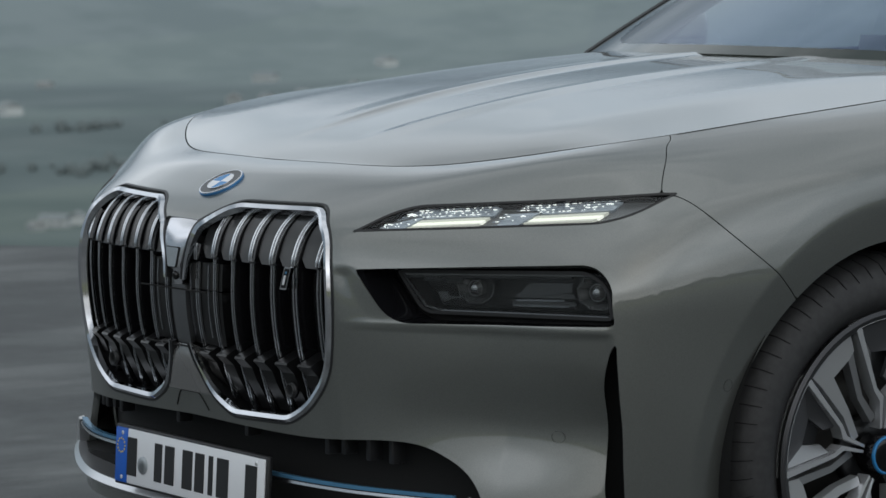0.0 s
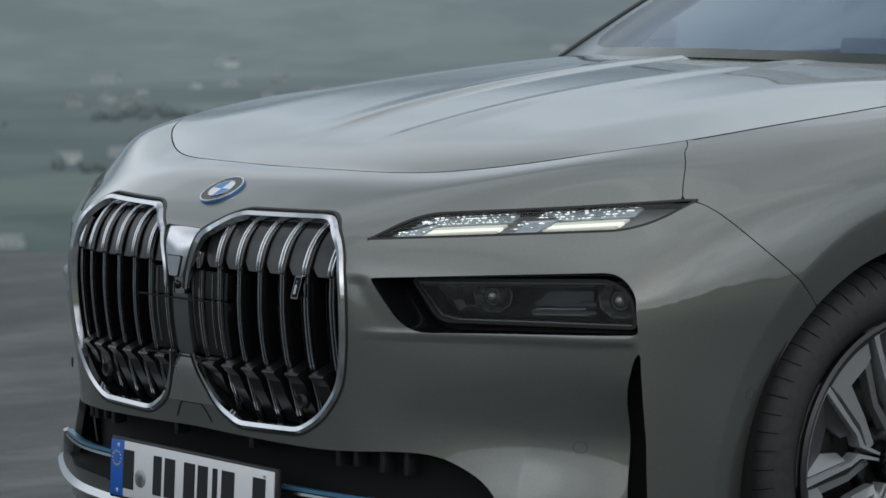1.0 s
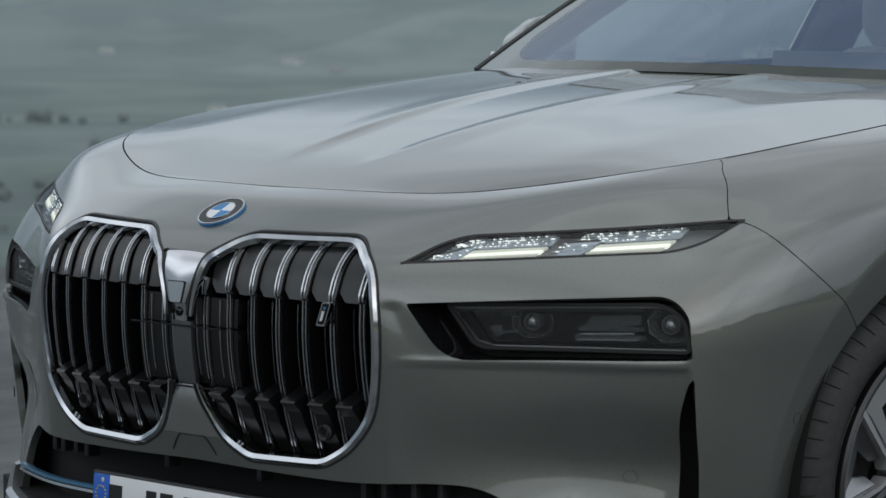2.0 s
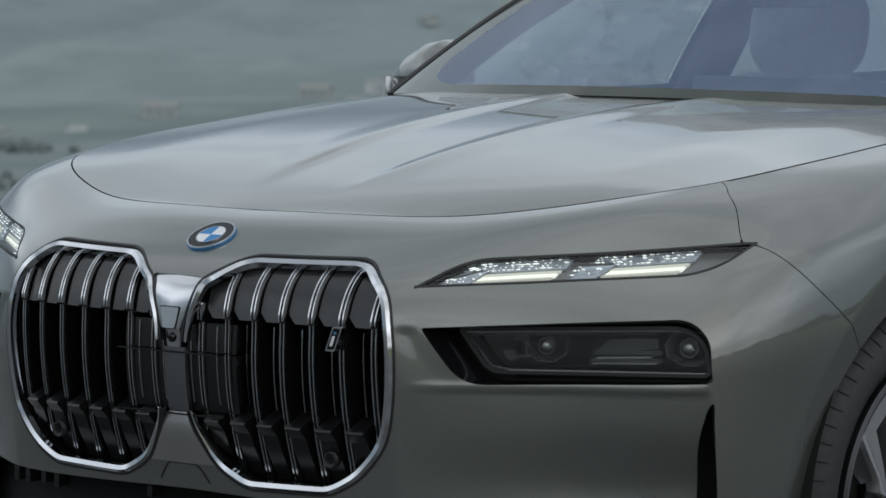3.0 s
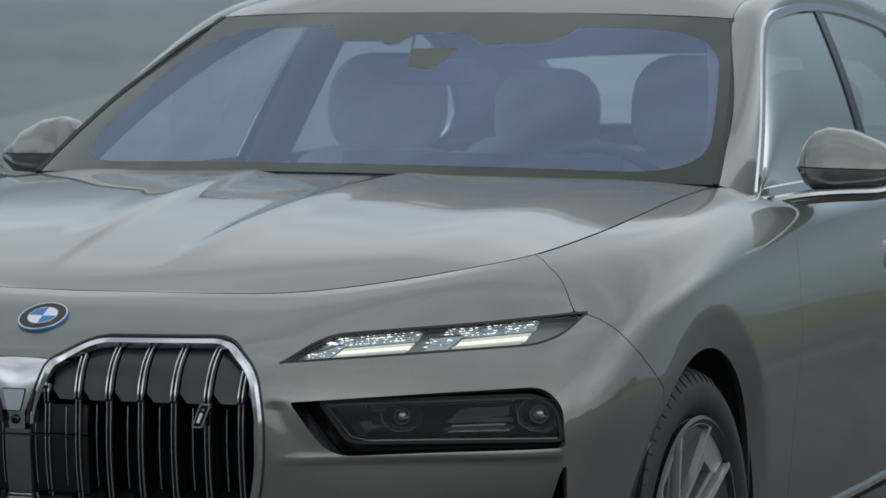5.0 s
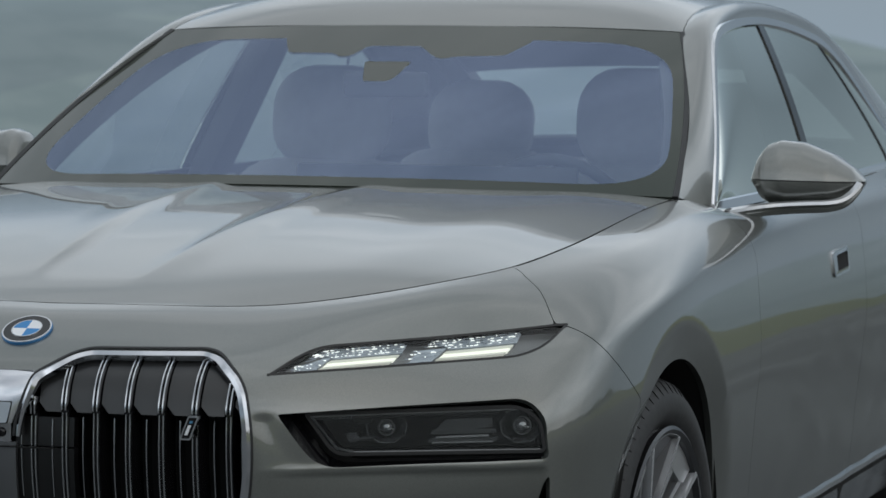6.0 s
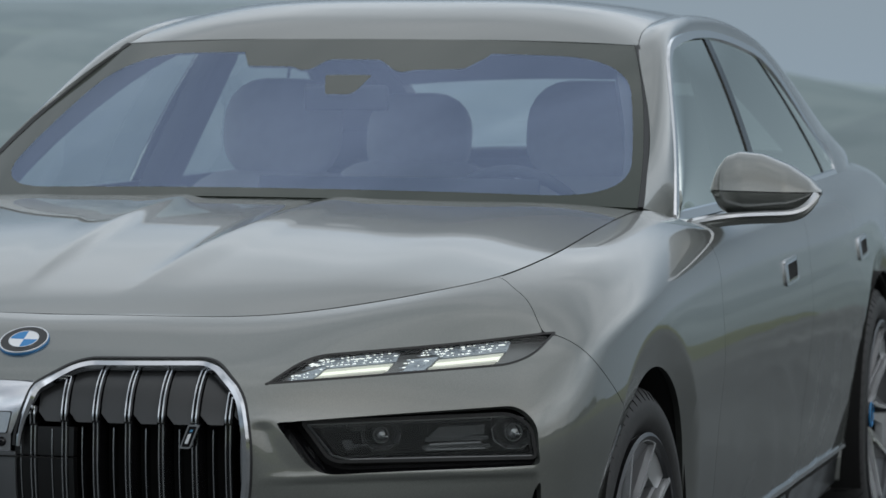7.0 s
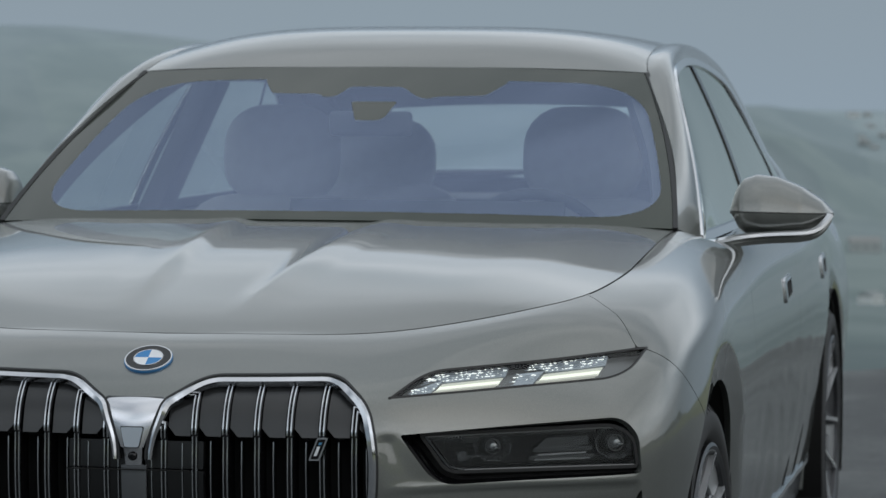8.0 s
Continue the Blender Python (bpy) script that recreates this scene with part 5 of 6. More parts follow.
def build_drl(sgn):
    lamp = new("running_light")
    lamp.parent = car
    tagged(lamp, "slim lit daytime running light with crystal elements")
    a, b = wall_ring(DRL_OUT, -.001, sgn), wall_ring(shrink(DRL_OUT, .006), -.030, sgn)
    k = len(a)
    link_mesh("housing", np.concatenate([a, b]), [[i, (i + 1) % k, k + (i + 1) % k, k + i] for i in range(k)], GLOSS, lamp)
    xs, zs = np.linspace(.455, .885, 70), np.linspace(.775, .875, 24)
    gx, gz = np.meshgrid(xs, zs, indexing="ij")
    surf = np.array([[on_front(x, z) for z in zs] for x in xs])
    nrm = grid_normals(surf)
    f = inside(DRL_OUT, gx, gz)
    sheet("base", surf - nrm * .019, f + .004, Mat("lamp_grey", (.16, .165, .165), .30, .4).m if "lamp_grey" not in bpy.data.materials else bpy.data.materials["lamp_grey"], lamp, lip=0, mirror=sgn < 0)
    sheet("lens", surf - nrm * .002, f - .004, LENS, lamp, "clear lens", lip=0, mirror=sgn < 0)
    rim = wall_ring(shrink(DRL_OUT, .002), .0, sgn)
    tube("lens_rim", rim, ((-.002, -.004), (.002, -.004), (.002, .001), (-.002, .001)), BLACK, lamp, closed=True, up=(sgn * .45, -.8, .25))

    # along the lamp: u from 0 at the inner tip to 1 at the outer one; w from 0 low to 1 high
    lo = np.array(((.462, .777), (.60, .789), (.72, .797), (.82, .806), (.862, .832)))
    hi = np.array(((.462, .792), (.53, .827), (.72, .840), (.82, .850), (.862, .855)))

    def spot(u, w, depth):
        x = .462 + .400 * u
        z = np.interp(x, lo[:, 0], lo[:, 1]) * (1 - w) + np.interp(x, hi[:, 0], hi[:, 1]) * w
        return on_front(x, z, -depth) * (sgn, 1, 1)

    def slab(name, corners, mat, d0, d1, label=""):
        """A raised bar given by (u, w) corners, slanting as the lamp does."""
        bm = bmesh.new()
        n = 8
        top = [(corners[0][0] + (corners[1][0] - corners[0][0]) * i / n, corners[0][1] + (corners[1][1] - corners[0][1]) * i / n) for i in range(n + 1)]
        bot = [(corners[3][0] + (corners[2][0] - corners[3][0]) * i / n, corners[3][1] + (corners[2][1] - corners[3][1]) * i / n) for i in range(n + 1)]
        ring = top + bot[::-1]
        f0 = [bm.verts.new(spot(u, w, d0)) for u, w in ring]
        f1 = [bm.verts.new(spot(u, w, d1)) for u, w in ring]
        m = len(ring)
        for i in range(n):
            bm.faces.new([f0[i], f0[i + 1], f0[m - 2 - i], f0[m - 1 - i]])
        for i in range(m):
            j = (i + 1) % m
            bm.faces.new([f0[j], f0[i], f1[i], f1[j]])
        return part(name, bm, mat, lamp, label)

    rnd = random.Random(5)
    for u0, u1 in ((.060, .468), (.485, .885)):
        w = u1 - u0
        for w0, w1, mat, e in ((.53, .45, DIM, .0), (.42, .31, GLOW, .02), (.29, .23, DIM, .05)):
            slab("light_bar", ((u0 + (.34 - e) * w, w0), (u1 - (.05 + e) * w, w0), (u1 - (.065 + e) * w, w1), (u0 + (.31 - e) * w, w1)), mat, .0125, .019, "glowing pale light bar")
        slab("crystal", ((u0 + .07 * w, .64), (u0 + .33 * w, .66), (u0 + .23 * w, .20), (u0 + .02 * w, .18)), CRYSTAL, .0135, .019, "faceted clear crystal block")
        slab("crystal", ((u0 + .20 * w, .90), (u1 - .01 * w, .90), (u1 - .03 * w, .60), (u0 + .38 * w, .60)), CRYSTAL, .0135, .019, "faceted clear crystal block")
        # rows of cut stones: lit facets of uneven length
        for row, count, first, last, size in ((.90, 46, .17, .97, .0013), (.81, 48, .15, .97, .0014), (.72, 44, .12, .96, .0013), (.63, 36, .34, .97, .0011), (.34, 14, .03, .22, .0012), (.50, 14, .06, .26, .0012), (.14, 10, .0, .24, .0014), (.58, 3, .04, .08, .0015), (.46, 3, .02, .06, .0015), (.30, 3, -.01, .03, .0014), (.52, 2, .27, .30, .0014), (.38, 2, .24, .27, .0014)):
            for i in range(count):
                u = u0 + (first + (last - first) * (i + rnd.uniform(-.15, .15)) / count) * w
                p = spot(u, row + rnd.uniform(-.012, .012), .0105)
                s = size * rnd.uniform(.7, 1.2)
                bm = bmesh.new()
                bmesh.ops.create_icosphere(bm, subdivisions=1, radius=1)
                m = Matrix.Translation(Vector(p)) @ Euler((rnd.uniform(-.4, .4), rnd.uniform(-.15, .05) * sgn, sgn * .5)).to_matrix().to_4x4() @ Matrix.Diagonal((s * rnd.uniform(1.6, 3.4), s, s * .8, 1))
                bmesh.ops.transform(bm, verts=bm.verts, matrix=m)
                part("stone", bm, SPARK if rnd.random() < .36 else CRYSTAL, lamp, smooth=False)


def build_headlight(sgn):
    lamp = new("headlight")
    lamp.parent = car
    tagged(lamp, "dark recessed headlight behind a clear lens")
    depth = lambda a: .155 + .485 * (a - .50)
    inner = shrink(LAMP_OUT, .001)
    rim = wall_ring(LAMP_OUT, -.001, sgn)
    back = np.array([(a, max(depth(a) + .012, on_front(a, b)[1] + .012), b) for a, b in inner]) * (sgn, 1, 1)
    k = len(rim)
    link_mesh("recess", np.concatenate([rim, back]), [[i, (i + 1) % k, k + (i + 1) % k, k + i] for i in range(k)], GLOSS, lamp, None, "gloss black lamp recess")
    deep = back + (0, .055, 0)
    link_mesh("recess_back", np.concatenate([back, deep]), [[i, (i + 1) % k, k + (i + 1) % k, k + i] for i in range(k)] + [[k + i for i in range(k)][::-1]], VOID, lamp)
    out = rounded(((.500, .7065), (.835, .7185), (.868, .695), (.876, .640), (.545, .637)), (.004, .045, .04, .01, .02))
    place = lambda a, b, d: (sgn * a, depth(a) + .004 + d, b)
    part("lens", prism(out, .002, place), LAMP_LENS, lamp, "clear headlight lens")
    ring = np.array([place(a, b, -.001) for a, b in out])
    tube("lens_frame", ring, ((-.003, -.004), (.003, -.004), (.003, .002), (-.003, .002)), BLACK, lamp, closed=True, up=(sgn * .44, -.9, 0))
    # projector units and reflectors behind the lens
    turn = Matrix.Rotation(sgn * math.atan(.485), 4, "Z")

    def edge(pts, d=.014, w=.0012):
        """A thin bright edge of an inner housing, through (x, z) points."""
        path = np.concatenate([np.linspace(p, q, 5)[:-1] for p, q in zip(pts[:-1], pts[1:])] + [np.array(pts[-1:])])
        path = [(sgn * a, depth(a) + d, b) for a, b in path]
        tube("housing_edge", path, ((-w, -w), (w, -w), (w, w), (-w, w)), LAMP_EDGE, lamp, up=(0, -1, .1))

    def panel(name, outline, d, mat):
        part(name, prism(outline, .004, lambda a, b, e: (sgn * a, depth(a) + d + e, b)), mat, lamp, smooth=False)

    for x, z, r in ((.620, .681, .0205), (.834, .683, .0225)):
        v, f = lathe([(.0, -.008), (.30 * r, -.006), (.52 * r, .000), (.60 * r, .006), (.64 * r, -.001), (.70 * r, -.001), (r * .72, .03), (.0, .03)], 40)
        o = Vector((sgn * x, depth(x) + .024, z))
        u = link_mesh("projector", [o + turn @ Vector((q[1], q[0], q[2])) for q in v], f, REFLECT, lamp, None, "round projector lens")
        tidy(u.data, 30)
        part("projector_bar", box((.6 * r, .004, .005), bevel=.001, m=Matrix.Translation(o) @ turn @ Matrix.Translation((.2 * r, -.014, -.1 * r))), LAMP_EDGE, lamp)
        # each bowl: a concave chrome dish behind the projector
        v, f = lathe([(.30 * r, .030), (.85 * r, .022), (1.25 * r, .009), (1.50 * r, -.006), (1.55 * r, -.006), (1.32 * r, .012), (.90 * r, .027), (.30 * r, .034)], 9)
        bowl = link_mesh("reflector_bowl", [o + turn @ Vector((1.18 * q[1], q[0] + .006, .90 * q[2])) for q in v], f, BOWL, lamp, None, "dim chrome reflector bowl")
        tidy(bowl.data, 30)
    edge(((.508, .704), (.548, .648), (.575, .641)), .003, .0016)
    edge(((.575, .641), (.72, .6425), (.868, .6435)), .004, .0011)
    panel("inner_panel", ((.702, .684), (.712, .694), (.785, .697), (.785, .680), (.692, .672)), .030, BLACK_CHROME)
    edge(((.700, .664), (.783, .667)), .016, .0016)
    edge(((.694, .6545), (.790, .6565)), .016)
    panel("inner_panel", ((.560, .712), (.60, .714), (.596, .690), (.572, .688)), .022, DARK_GLOSS)
    panel("inner_panel", ((.556, .672), (.574, .674), (.580, .660), (.566, .654)), .018, BLACK_CHROME)
    panel("inner_panel", ((.50, .704), (.80, .715), (.80, .706), (.51, .696)), .010, BLACK)
    for i in range(6):
        o = Matrix.Translation((sgn * (.540 + .0055 * i), depth(.540 + .0055 * i) + .012, .699)) @ turn @ Matrix.Rotation(sgn * radians(10), 4, "Y")
        part("reflector_fin", box((.0022, .010, .017), bevel=.0005, m=o), LAMP_EDGE, lamp)
    # a pale strip put in for the sky's reflection along the lens's upper edge, dark shelves with bright noses behind it
    panel("lens_top_reflection", ((.506, .7055), (.833, .7172), (.846, .7125), (.512, .7010)), .003, LAMP_EDGE)
    for x0, x1, z0, z1, d in ((.690, .792, .676, .668, .026), (.686, .796, .662, .655, .022), (.560, .600, .664, .660, .020), (.862, .872, .690, .660, .016)):
        panel("inner_shelf", ((x0, z0), (x1, z0 + .002), (x1, z1 + .002), (x0, z1)), d, BLACK_CHROME)
    part("back_plate", prism(shrink(out, .003), .004, lambda a, b, d: (sgn * a, depth(a) + .045 + d, b)), BOWL_BACK, lamp)


for s in (1, -1):
    build_drl(s)
    build_headlight(s)


def build_sensors():
    for sgn in (1, -1):
        for x, z in ((.797, .432),):
            pts, n = [], 28
            for i in range(n):
                t = 2 * math.pi * i / n
                pts.append(on_front(sgn * (x + .0095 * math.cos(t)), z + .0105 * math.sin(t)) + (0, .017, 0))
            c = np.array(pts)
            tube("parking_sensor", c, ((-.0003, -.002), (.0003, -.002), (.0003, .0001), (-.0003, .0001)), BLACK, car, closed=True, up=(sgn * .5, -.85, 0), label="round parking sensor outline in the bumper")
        i, j = np.unravel_index(np.argmin((BODY[..., 1] - .552) ** 2 + (BODY[..., 2] - .515) ** 2), BODY.shape[:2])
        p, nn = BODY[i, j], grid_normals(BODY)[i, j]
        e1 = np.cross((0, 0, 1), nn)
        e1 /= np.linalg.norm(e1)
        e2 = np.cross(nn, e1)
        c = np.array([(p + .0105 * (math.cos(t) * e1 + math.sin(t) * e2) + .0004 * nn) * (sgn, 1, 1) for t in np.linspace(0, 2 * math.pi, 28, endpoint=False)])
        tube("parking_sensor", c, ((-.0003, -.002), (.0003, -.002), (.0003, .0001), (-.0003, .0001)), BLACK, car, closed=True, up=nn * (sgn, 1, 1))
    for sgn in (1, -1):
        v = np.array([[on_front(sgn * x, z) + (0, .11, 0) for z in np.linspace(.20, .63, 8)] for x in np.linspace(.79, .905, 8)])
        sheet("air_curtain_duct", v, np.ones(v.shape[:2]), VOID, car, "black air curtain slot", lip=0)


build_sensors()


# ---------------------------------------------------------------- mirrors and handles
def build_mirror(sgn):
    mir = new("door_mirror")
    mir.parent = car
    tagged(mir, "grey painted door mirror on a chrome arm")

    def shell(name, mat, upper, joint, label="", inset=0.0):
        """Cap or lower body, cut along the joint: sections across the mirror, from its inner end to its tip."""
        n, m = 44, 26
        v = []
        for i in range(n):
            s = (1 - math.cos(math.pi * i / (n - 1))) / 2
            if upper:
                h = .085 * float(np.interp(s, (0, .015, .05, .12, .24, .45, .7, .9, 1), (.02, .32, .62, .88, 1.0, .95, .68, .32, .03)))
            else:
                h = -.054 * float(np.interp(s, (0, .015, .05, .12, .5, .8, .93, 1), (.02, .5, .85, 1.0, 1.05, .85, .45, .03)))
            dpt = .088 * float(np.interp(s, (0, .04, .12, .3, .7, .93, 1), (.55, .75, .92, 1.0, .85, .5, .12))) - inset
            for j in range(m):
                a = math.pi * j / (m - 1)
                ca, sa = math.cos(a), math.sin(a)
                lean = .018 * abs(sa) if upper else .010 * abs(sa)
                y = 1.998 + .062 * s - dpt * math.copysign(abs(ca) ** .72, ca) + lean
                x = .870 + .232 * s + (.012 if not upper else .0) * abs(sa) * (1 - s)
                v.append((sgn * x, y, joint - .006 * s + h * abs(sa) ** .80))
        f = []
        for i in range(n - 1):
            for j in range(m - 1):
                p = i * m + j
                f.append([p, p + m, p + m + 1, p + 1])
            f.append([i * m, i * m + m - 1, (i + 1) * m + m - 1, (i + 1) * m])
        f.append(list(range(m)))
        f.append([(n - 1) * m + j for j in range(m)])
        ob = link_mesh(name, v, f, mat, mir, None, label)
        tidy(ob.data, 38)
        return ob

    shell("mirror_cap", PAINT, True, 1.0665, "grey painted mirror cap")
    shell("mirror_body", PAINT, False, 1.0635)
    # dark joint between the two
    shell("mirror_joint", BLACK, True, 1.0600, inset=.003).scale = (1, 1, 1)
    arm = run(((.835, 1.735, .982), (.87, 1.85, .990), (.925, 1.935, .998), (1.01, 1.963, 1.003), (1.07, 1.993, 1.012), (1.099, 2.028, 1.045)), 40) * (sgn, 1, 1)
    tube("mirror_arm", arm, ((-.024, -.008), (.004, -.010), (.008, .0), (.003, .008), (-.024, .008)), PAINT, mir, up=(0, 0, 1), scale=np.r_[np.full(28, 1.0), np.linspace(1, .35, 12)])
    trim = arm + (0, -.010, .012)
    tube("mirror_trim", trim, ((-.006, -.004), (.006, -.004), (.005, .003), (-.006, .006)), SILVER, mir, up=(0, 0, 1), label="thin bright strip under the mirror")
    foot = rounded(((1.735, .955), (1.80, .965), (1.85, 1.0), (1.80, 1.008), (1.745, 1.005)), .008, 3)
    part("mirror_foot", prism(foot, .04, lambda a, b, d: (sgn * (.86 - d), a, b)), CHROME, mir)
    glass = rounded(((.880, 1.03), (1.065, 1.035), (1.075, 1.09), (1.03, 1.125), (.90, 1.13)), .03, 4)
    part("mirror_glass", prism(glass, .004, lambda a, b, d: (sgn * a, 2.065 + .05 * (a - .9) + d, b)), CHROME, mir, "reflecting mirror glass")


for s in (1, -1):
    build_mirror(s)


def flank(y, z, out=0.0):
    d = (BODY[NS_FRONT:, :, 1] - y) ** 2 + (BODY[NS_FRONT:, :, 2] - z) ** 2
    i, j = np.unravel_index(np.argmin(d), d.shape)
    i, j = min(max(i, 1), d.shape[0] - 2), min(max(j, 1), d.shape[1] - 2)
    b = BODY[NS_FRONT:]
    p, du, dv = b[i, j], (b[i + 1, j] - b[i - 1, j]) / 2, (b[i, j + 1] - b[i, j - 1]) / 2
    m = np.array([[du[1], dv[1]], [du[2], dv[2]]])
    s, t = np.linalg.solve(m, (y - p[1], z - p[2]))
    n = np.cross(du, dv)
    n /= np.linalg.norm(n)
    return np.array((p[0] + s * du[0] + t * dv[0], y, z)) + out * n, n


def build_handles():
    for sgn in (1, -1):
        for y0 in (2.455, 3.67):
            out = rounded(((y0, .826), (y0 + .17, .832), (y0 + .17, .886), (y0, .880)), .008, 4)
            pts = np.array([flank(a, b, .001)[0] for a, b in out]) * (sgn, 1, 1)
            n = flank(y0 + .06, .857)[1] * (sgn, 1, 1)
            h = tube("door_handle", pts, ((-.004, -.004), (.004, -.004), (.003, .004), (-.003, .004)), SATIN, car, closed=True, up=n, label="satin frame of a flush door handle with a dark recess")
            # a broad leading end, and a dark grip pocket behind it
            hole = [(y0 + .030 + (a - y0) * .76, .858 + (b - .858) * .68 + (a - y0 - .085) * .012) for a, b in out]
            k = len(out)
            rings = [[Vector(flank(a, b, e)[0] * (sgn, 1, 1)) for a, b in r] for r, e in ((out, .004), (hole, .0055), (hole, .0014))]
            bm = bmesh.new()
            vs = [[bm.verts.new(p) for p in r] for r in rings]
            for r0, r1 in ((vs[0], vs[1]), (vs[1], vs[2])):
                for i in range(k):
                    bm.faces.new([r0[i], r0[(i + 1) % k], r1[(i + 1) % k], r1[i]])
            bmesh.ops.recalc_face_normals(bm, faces=bm.faces)
            part("handle_plate", bm, SATIN, h)
            bm = bmesh.new()
            bm.faces.new([bm.verts.new(p) for p in rings[2]])
            part("handle_recess", bm, VOID, h, "dark grip pocket")


build_handles()


def build_side_trim():
    for sgn in (1, -1):
        pts = np.array([flank(y, .318 + .004 * (y - 1.7), .004)[0] for y in np.linspace(1.32, 3.70, 60)]) * (sgn, 1, 1)
        tube("sill_strip", pts, ((-.006, -.006), (.006, -.006), (.005, .005), (-.005, .005)), CHROME, car, up=(sgn, 0, .1), label="bright strip along the sill")


build_side_trim()


# ---------------------------------------------------------------- cabin
def make_cloth(name, col):
    m = Mat(name, col, .7)
    n = m.noise(40.0, 4.0)
    m.base(m.colors(n, ((.3, tuple(.95 * c for c in col)), (.7, tuple(1.04 * c for c in col)))))
    m.bump(m.noise(250.0), .2, .001)
    return m.m


LEATHER = make_cloth("taupe_leather", (.36, .35, .355))
DARKTRIM = make_cloth("dark_cabin_trim", (.03, .031, .034))
HEADLINE = make_cloth("grey_headliner", (.08, .08, .085))


def cushion(size, bevel, m):
    bm = box(size, bevel=bevel, seg=5, m=m)
    return bm


def build_seat(x, y, rear=False):
    seat = new("seat")
    seat.parent = car
    tagged(seat, "taupe leather seat with a broad headrest")
    part("cushion", cushion((.52, .52, .17), .06, Matrix.Translation((x, y, .50))), LEATHER, seat)
    flat = Matrix.Diagonal((1, .5, 1, 1))
    lean = Matrix.Translation((x, y + .32, .79)) @ Matrix.Rotation(radians(-16), 4, "X")
    part("backrest", cushion((.52, .30, .58), .135, lean @ flat), LEATHER, seat)
    for s in (1, -1):
        b = Matrix.Translation((x + s * .22, y + .27, .78)) @ Matrix.Rotation(radians(-16), 4, "X")
        part("side_bolster", cushion((.11, .16, .50), .05, b), LEATHER, seat)
    h = Matrix.Translation((x, y + .43, 1.175 - (.04 if rear else 0))) @ Matrix.Rotation(radians(-10), 4, "X")
    part("headrest", cushion((.31, .26, .26), .105, h @ flat), LEATHER, seat, "rounded leather headrest")
    for s in (1, -1):
        part("headrest_post", box((.014, .014, .14), bevel=.003, m=h @ Matrix.Translation((s * .06, 0, -.15))), SATIN, seat)


for x in (.40, -.40):
    build_seat(x, 2.35)
    build_seat(x * .95, 3.55, True)


def build_cabin():
    cab = new("cabin")
    cab.parent = car
    part("floor_pan", box((1.66, 3.2, .06), (0, 2.95, .32), .01), DARKTRIM, cab)
    part("firewall", box((1.5, .06, .65), (0, 1.45, .66), .01), DARKTRIM, cab)
    dash = ((1.46, .62), (1.46, 1.00), (1.62, 1.015), (1.90, .985), (1.985, .93), (1.93, .70))
    bm = bmesh.new()
    f0 = [bm.verts.new((-.72, a, b)) for a, b in dash]
    f1 = [bm.verts.new((.72, a, b)) for a, b in dash]
    bm.faces.new(f0)
    bm.faces.new(f1[::-1])
    for j in range(len(dash)):
        bm.faces.new([f0[j], f1[j], f1[(j + 1) % len(dash)], f0[(j + 1) % len(dash)]])
    bmesh.ops.bevel(bm, geom=bm.edges[:], offset=.02, segments=3, affect="EDGES")
    part("dashboard", bm, DARKTRIM, cab, "dark upholstered dashboard")
    part("display", box((.66, .02, .13), bevel=.006, m=Matrix.Translation((.16, 1.90, 1.02)) @ Matrix.Rotation(radians(-12), 4, "X")), GLOSS, cab, "wide curved black display")
    # steering wheel
    c, tilt = Vector((.40, 2.06, .93)), Matrix.Rotation(radians(-66), 3, "X")
    pts = [c + tilt @ Vector((.185 * math.cos(t), .185 * math.sin(t), 0)) for t in np.linspace(0, 2 * math.pi, 48, endpoint=False)]
    sec = [(.015 * math.cos(t), .013 * math.sin(t)) for t in np.linspace(0, 2 * math.pi, 10, endpoint=False)]
    tube("steering_wheel", [tuple(p) for p in pts], sec, DARKTRIM, cab, closed=True, up=tuple(tilt @ Vector((0, 0, 1))))
    part("airbag_pad", box((.19, .14, .05), bevel=.02, seg=3, m=Matrix.Translation(c) @ tilt.to_4x4()), DARKTRIM, cab)
    part("spoke_bar", box((.36, .045, .02), bevel=.006, m=Matrix.Translation(c) @ tilt.to_4x4()), DARKTRIM, cab)
    # pillars, roof lining, shelves
    for s in (1, -1):
        part("centre_pillar", box((.06, .15, .62), bevel=.015, m=Matrix.Translation((s * .735, 2.90, 1.12)) @ Matrix.Rotation(s * radians(-21), 4, "Y") @ Matrix.Rotation(radians(-16), 4, "X")), DARKTRIM, cab)
        part("door_panel", box((.05, 2.35, .62), bevel=.02, m=Matrix.Translation((s * .80, 2.88, .70))), DARKTRIM, cab)
        pts = run(tuple(tuple(np.array(q) * (s, 1, 1) + (-s * .034, 0, -.035)) for q in PILLAR_IN[1:112:10]), 40)
        tube("roof_rail_lining", pts, ((-.022, -.03), (.022, -.03), (.022, .02), (-.022, .02)), HEADLINE, cab)
        pts = run(tuple(tuple(np.array(q) * (s, 1, 1) + (-s * .06, 0, -.02)) for q in PILLAR_IN[86:118:5]), 30)
        tube("rear_pillar_lining", pts, ((-.09, -.02), (.06, -.02), (.06, .02), (-.09, .02)), HEADLINE, cab)
        # sun visors
        part("sun_visor", box((.36, .16, .018), bevel=.006, m=Matrix.Translation((s * .36, 2.36, 1.385)) @ Matrix.Rotation(radians(10), 4, "X")), HEADLINE, cab)
    n, m = 20, 24
    ys, t = np.linspace(2.40, 4.27, n), np.linspace(-1, 1, m)
    xe = np.interp(ys, PILLAR_IN[:, 1], PILLAR_IN[:, 0]) - .03
    ze = np.interp(ys, PILLAR_IN[:, 1], PILLAR_IN[:, 2]) - .035
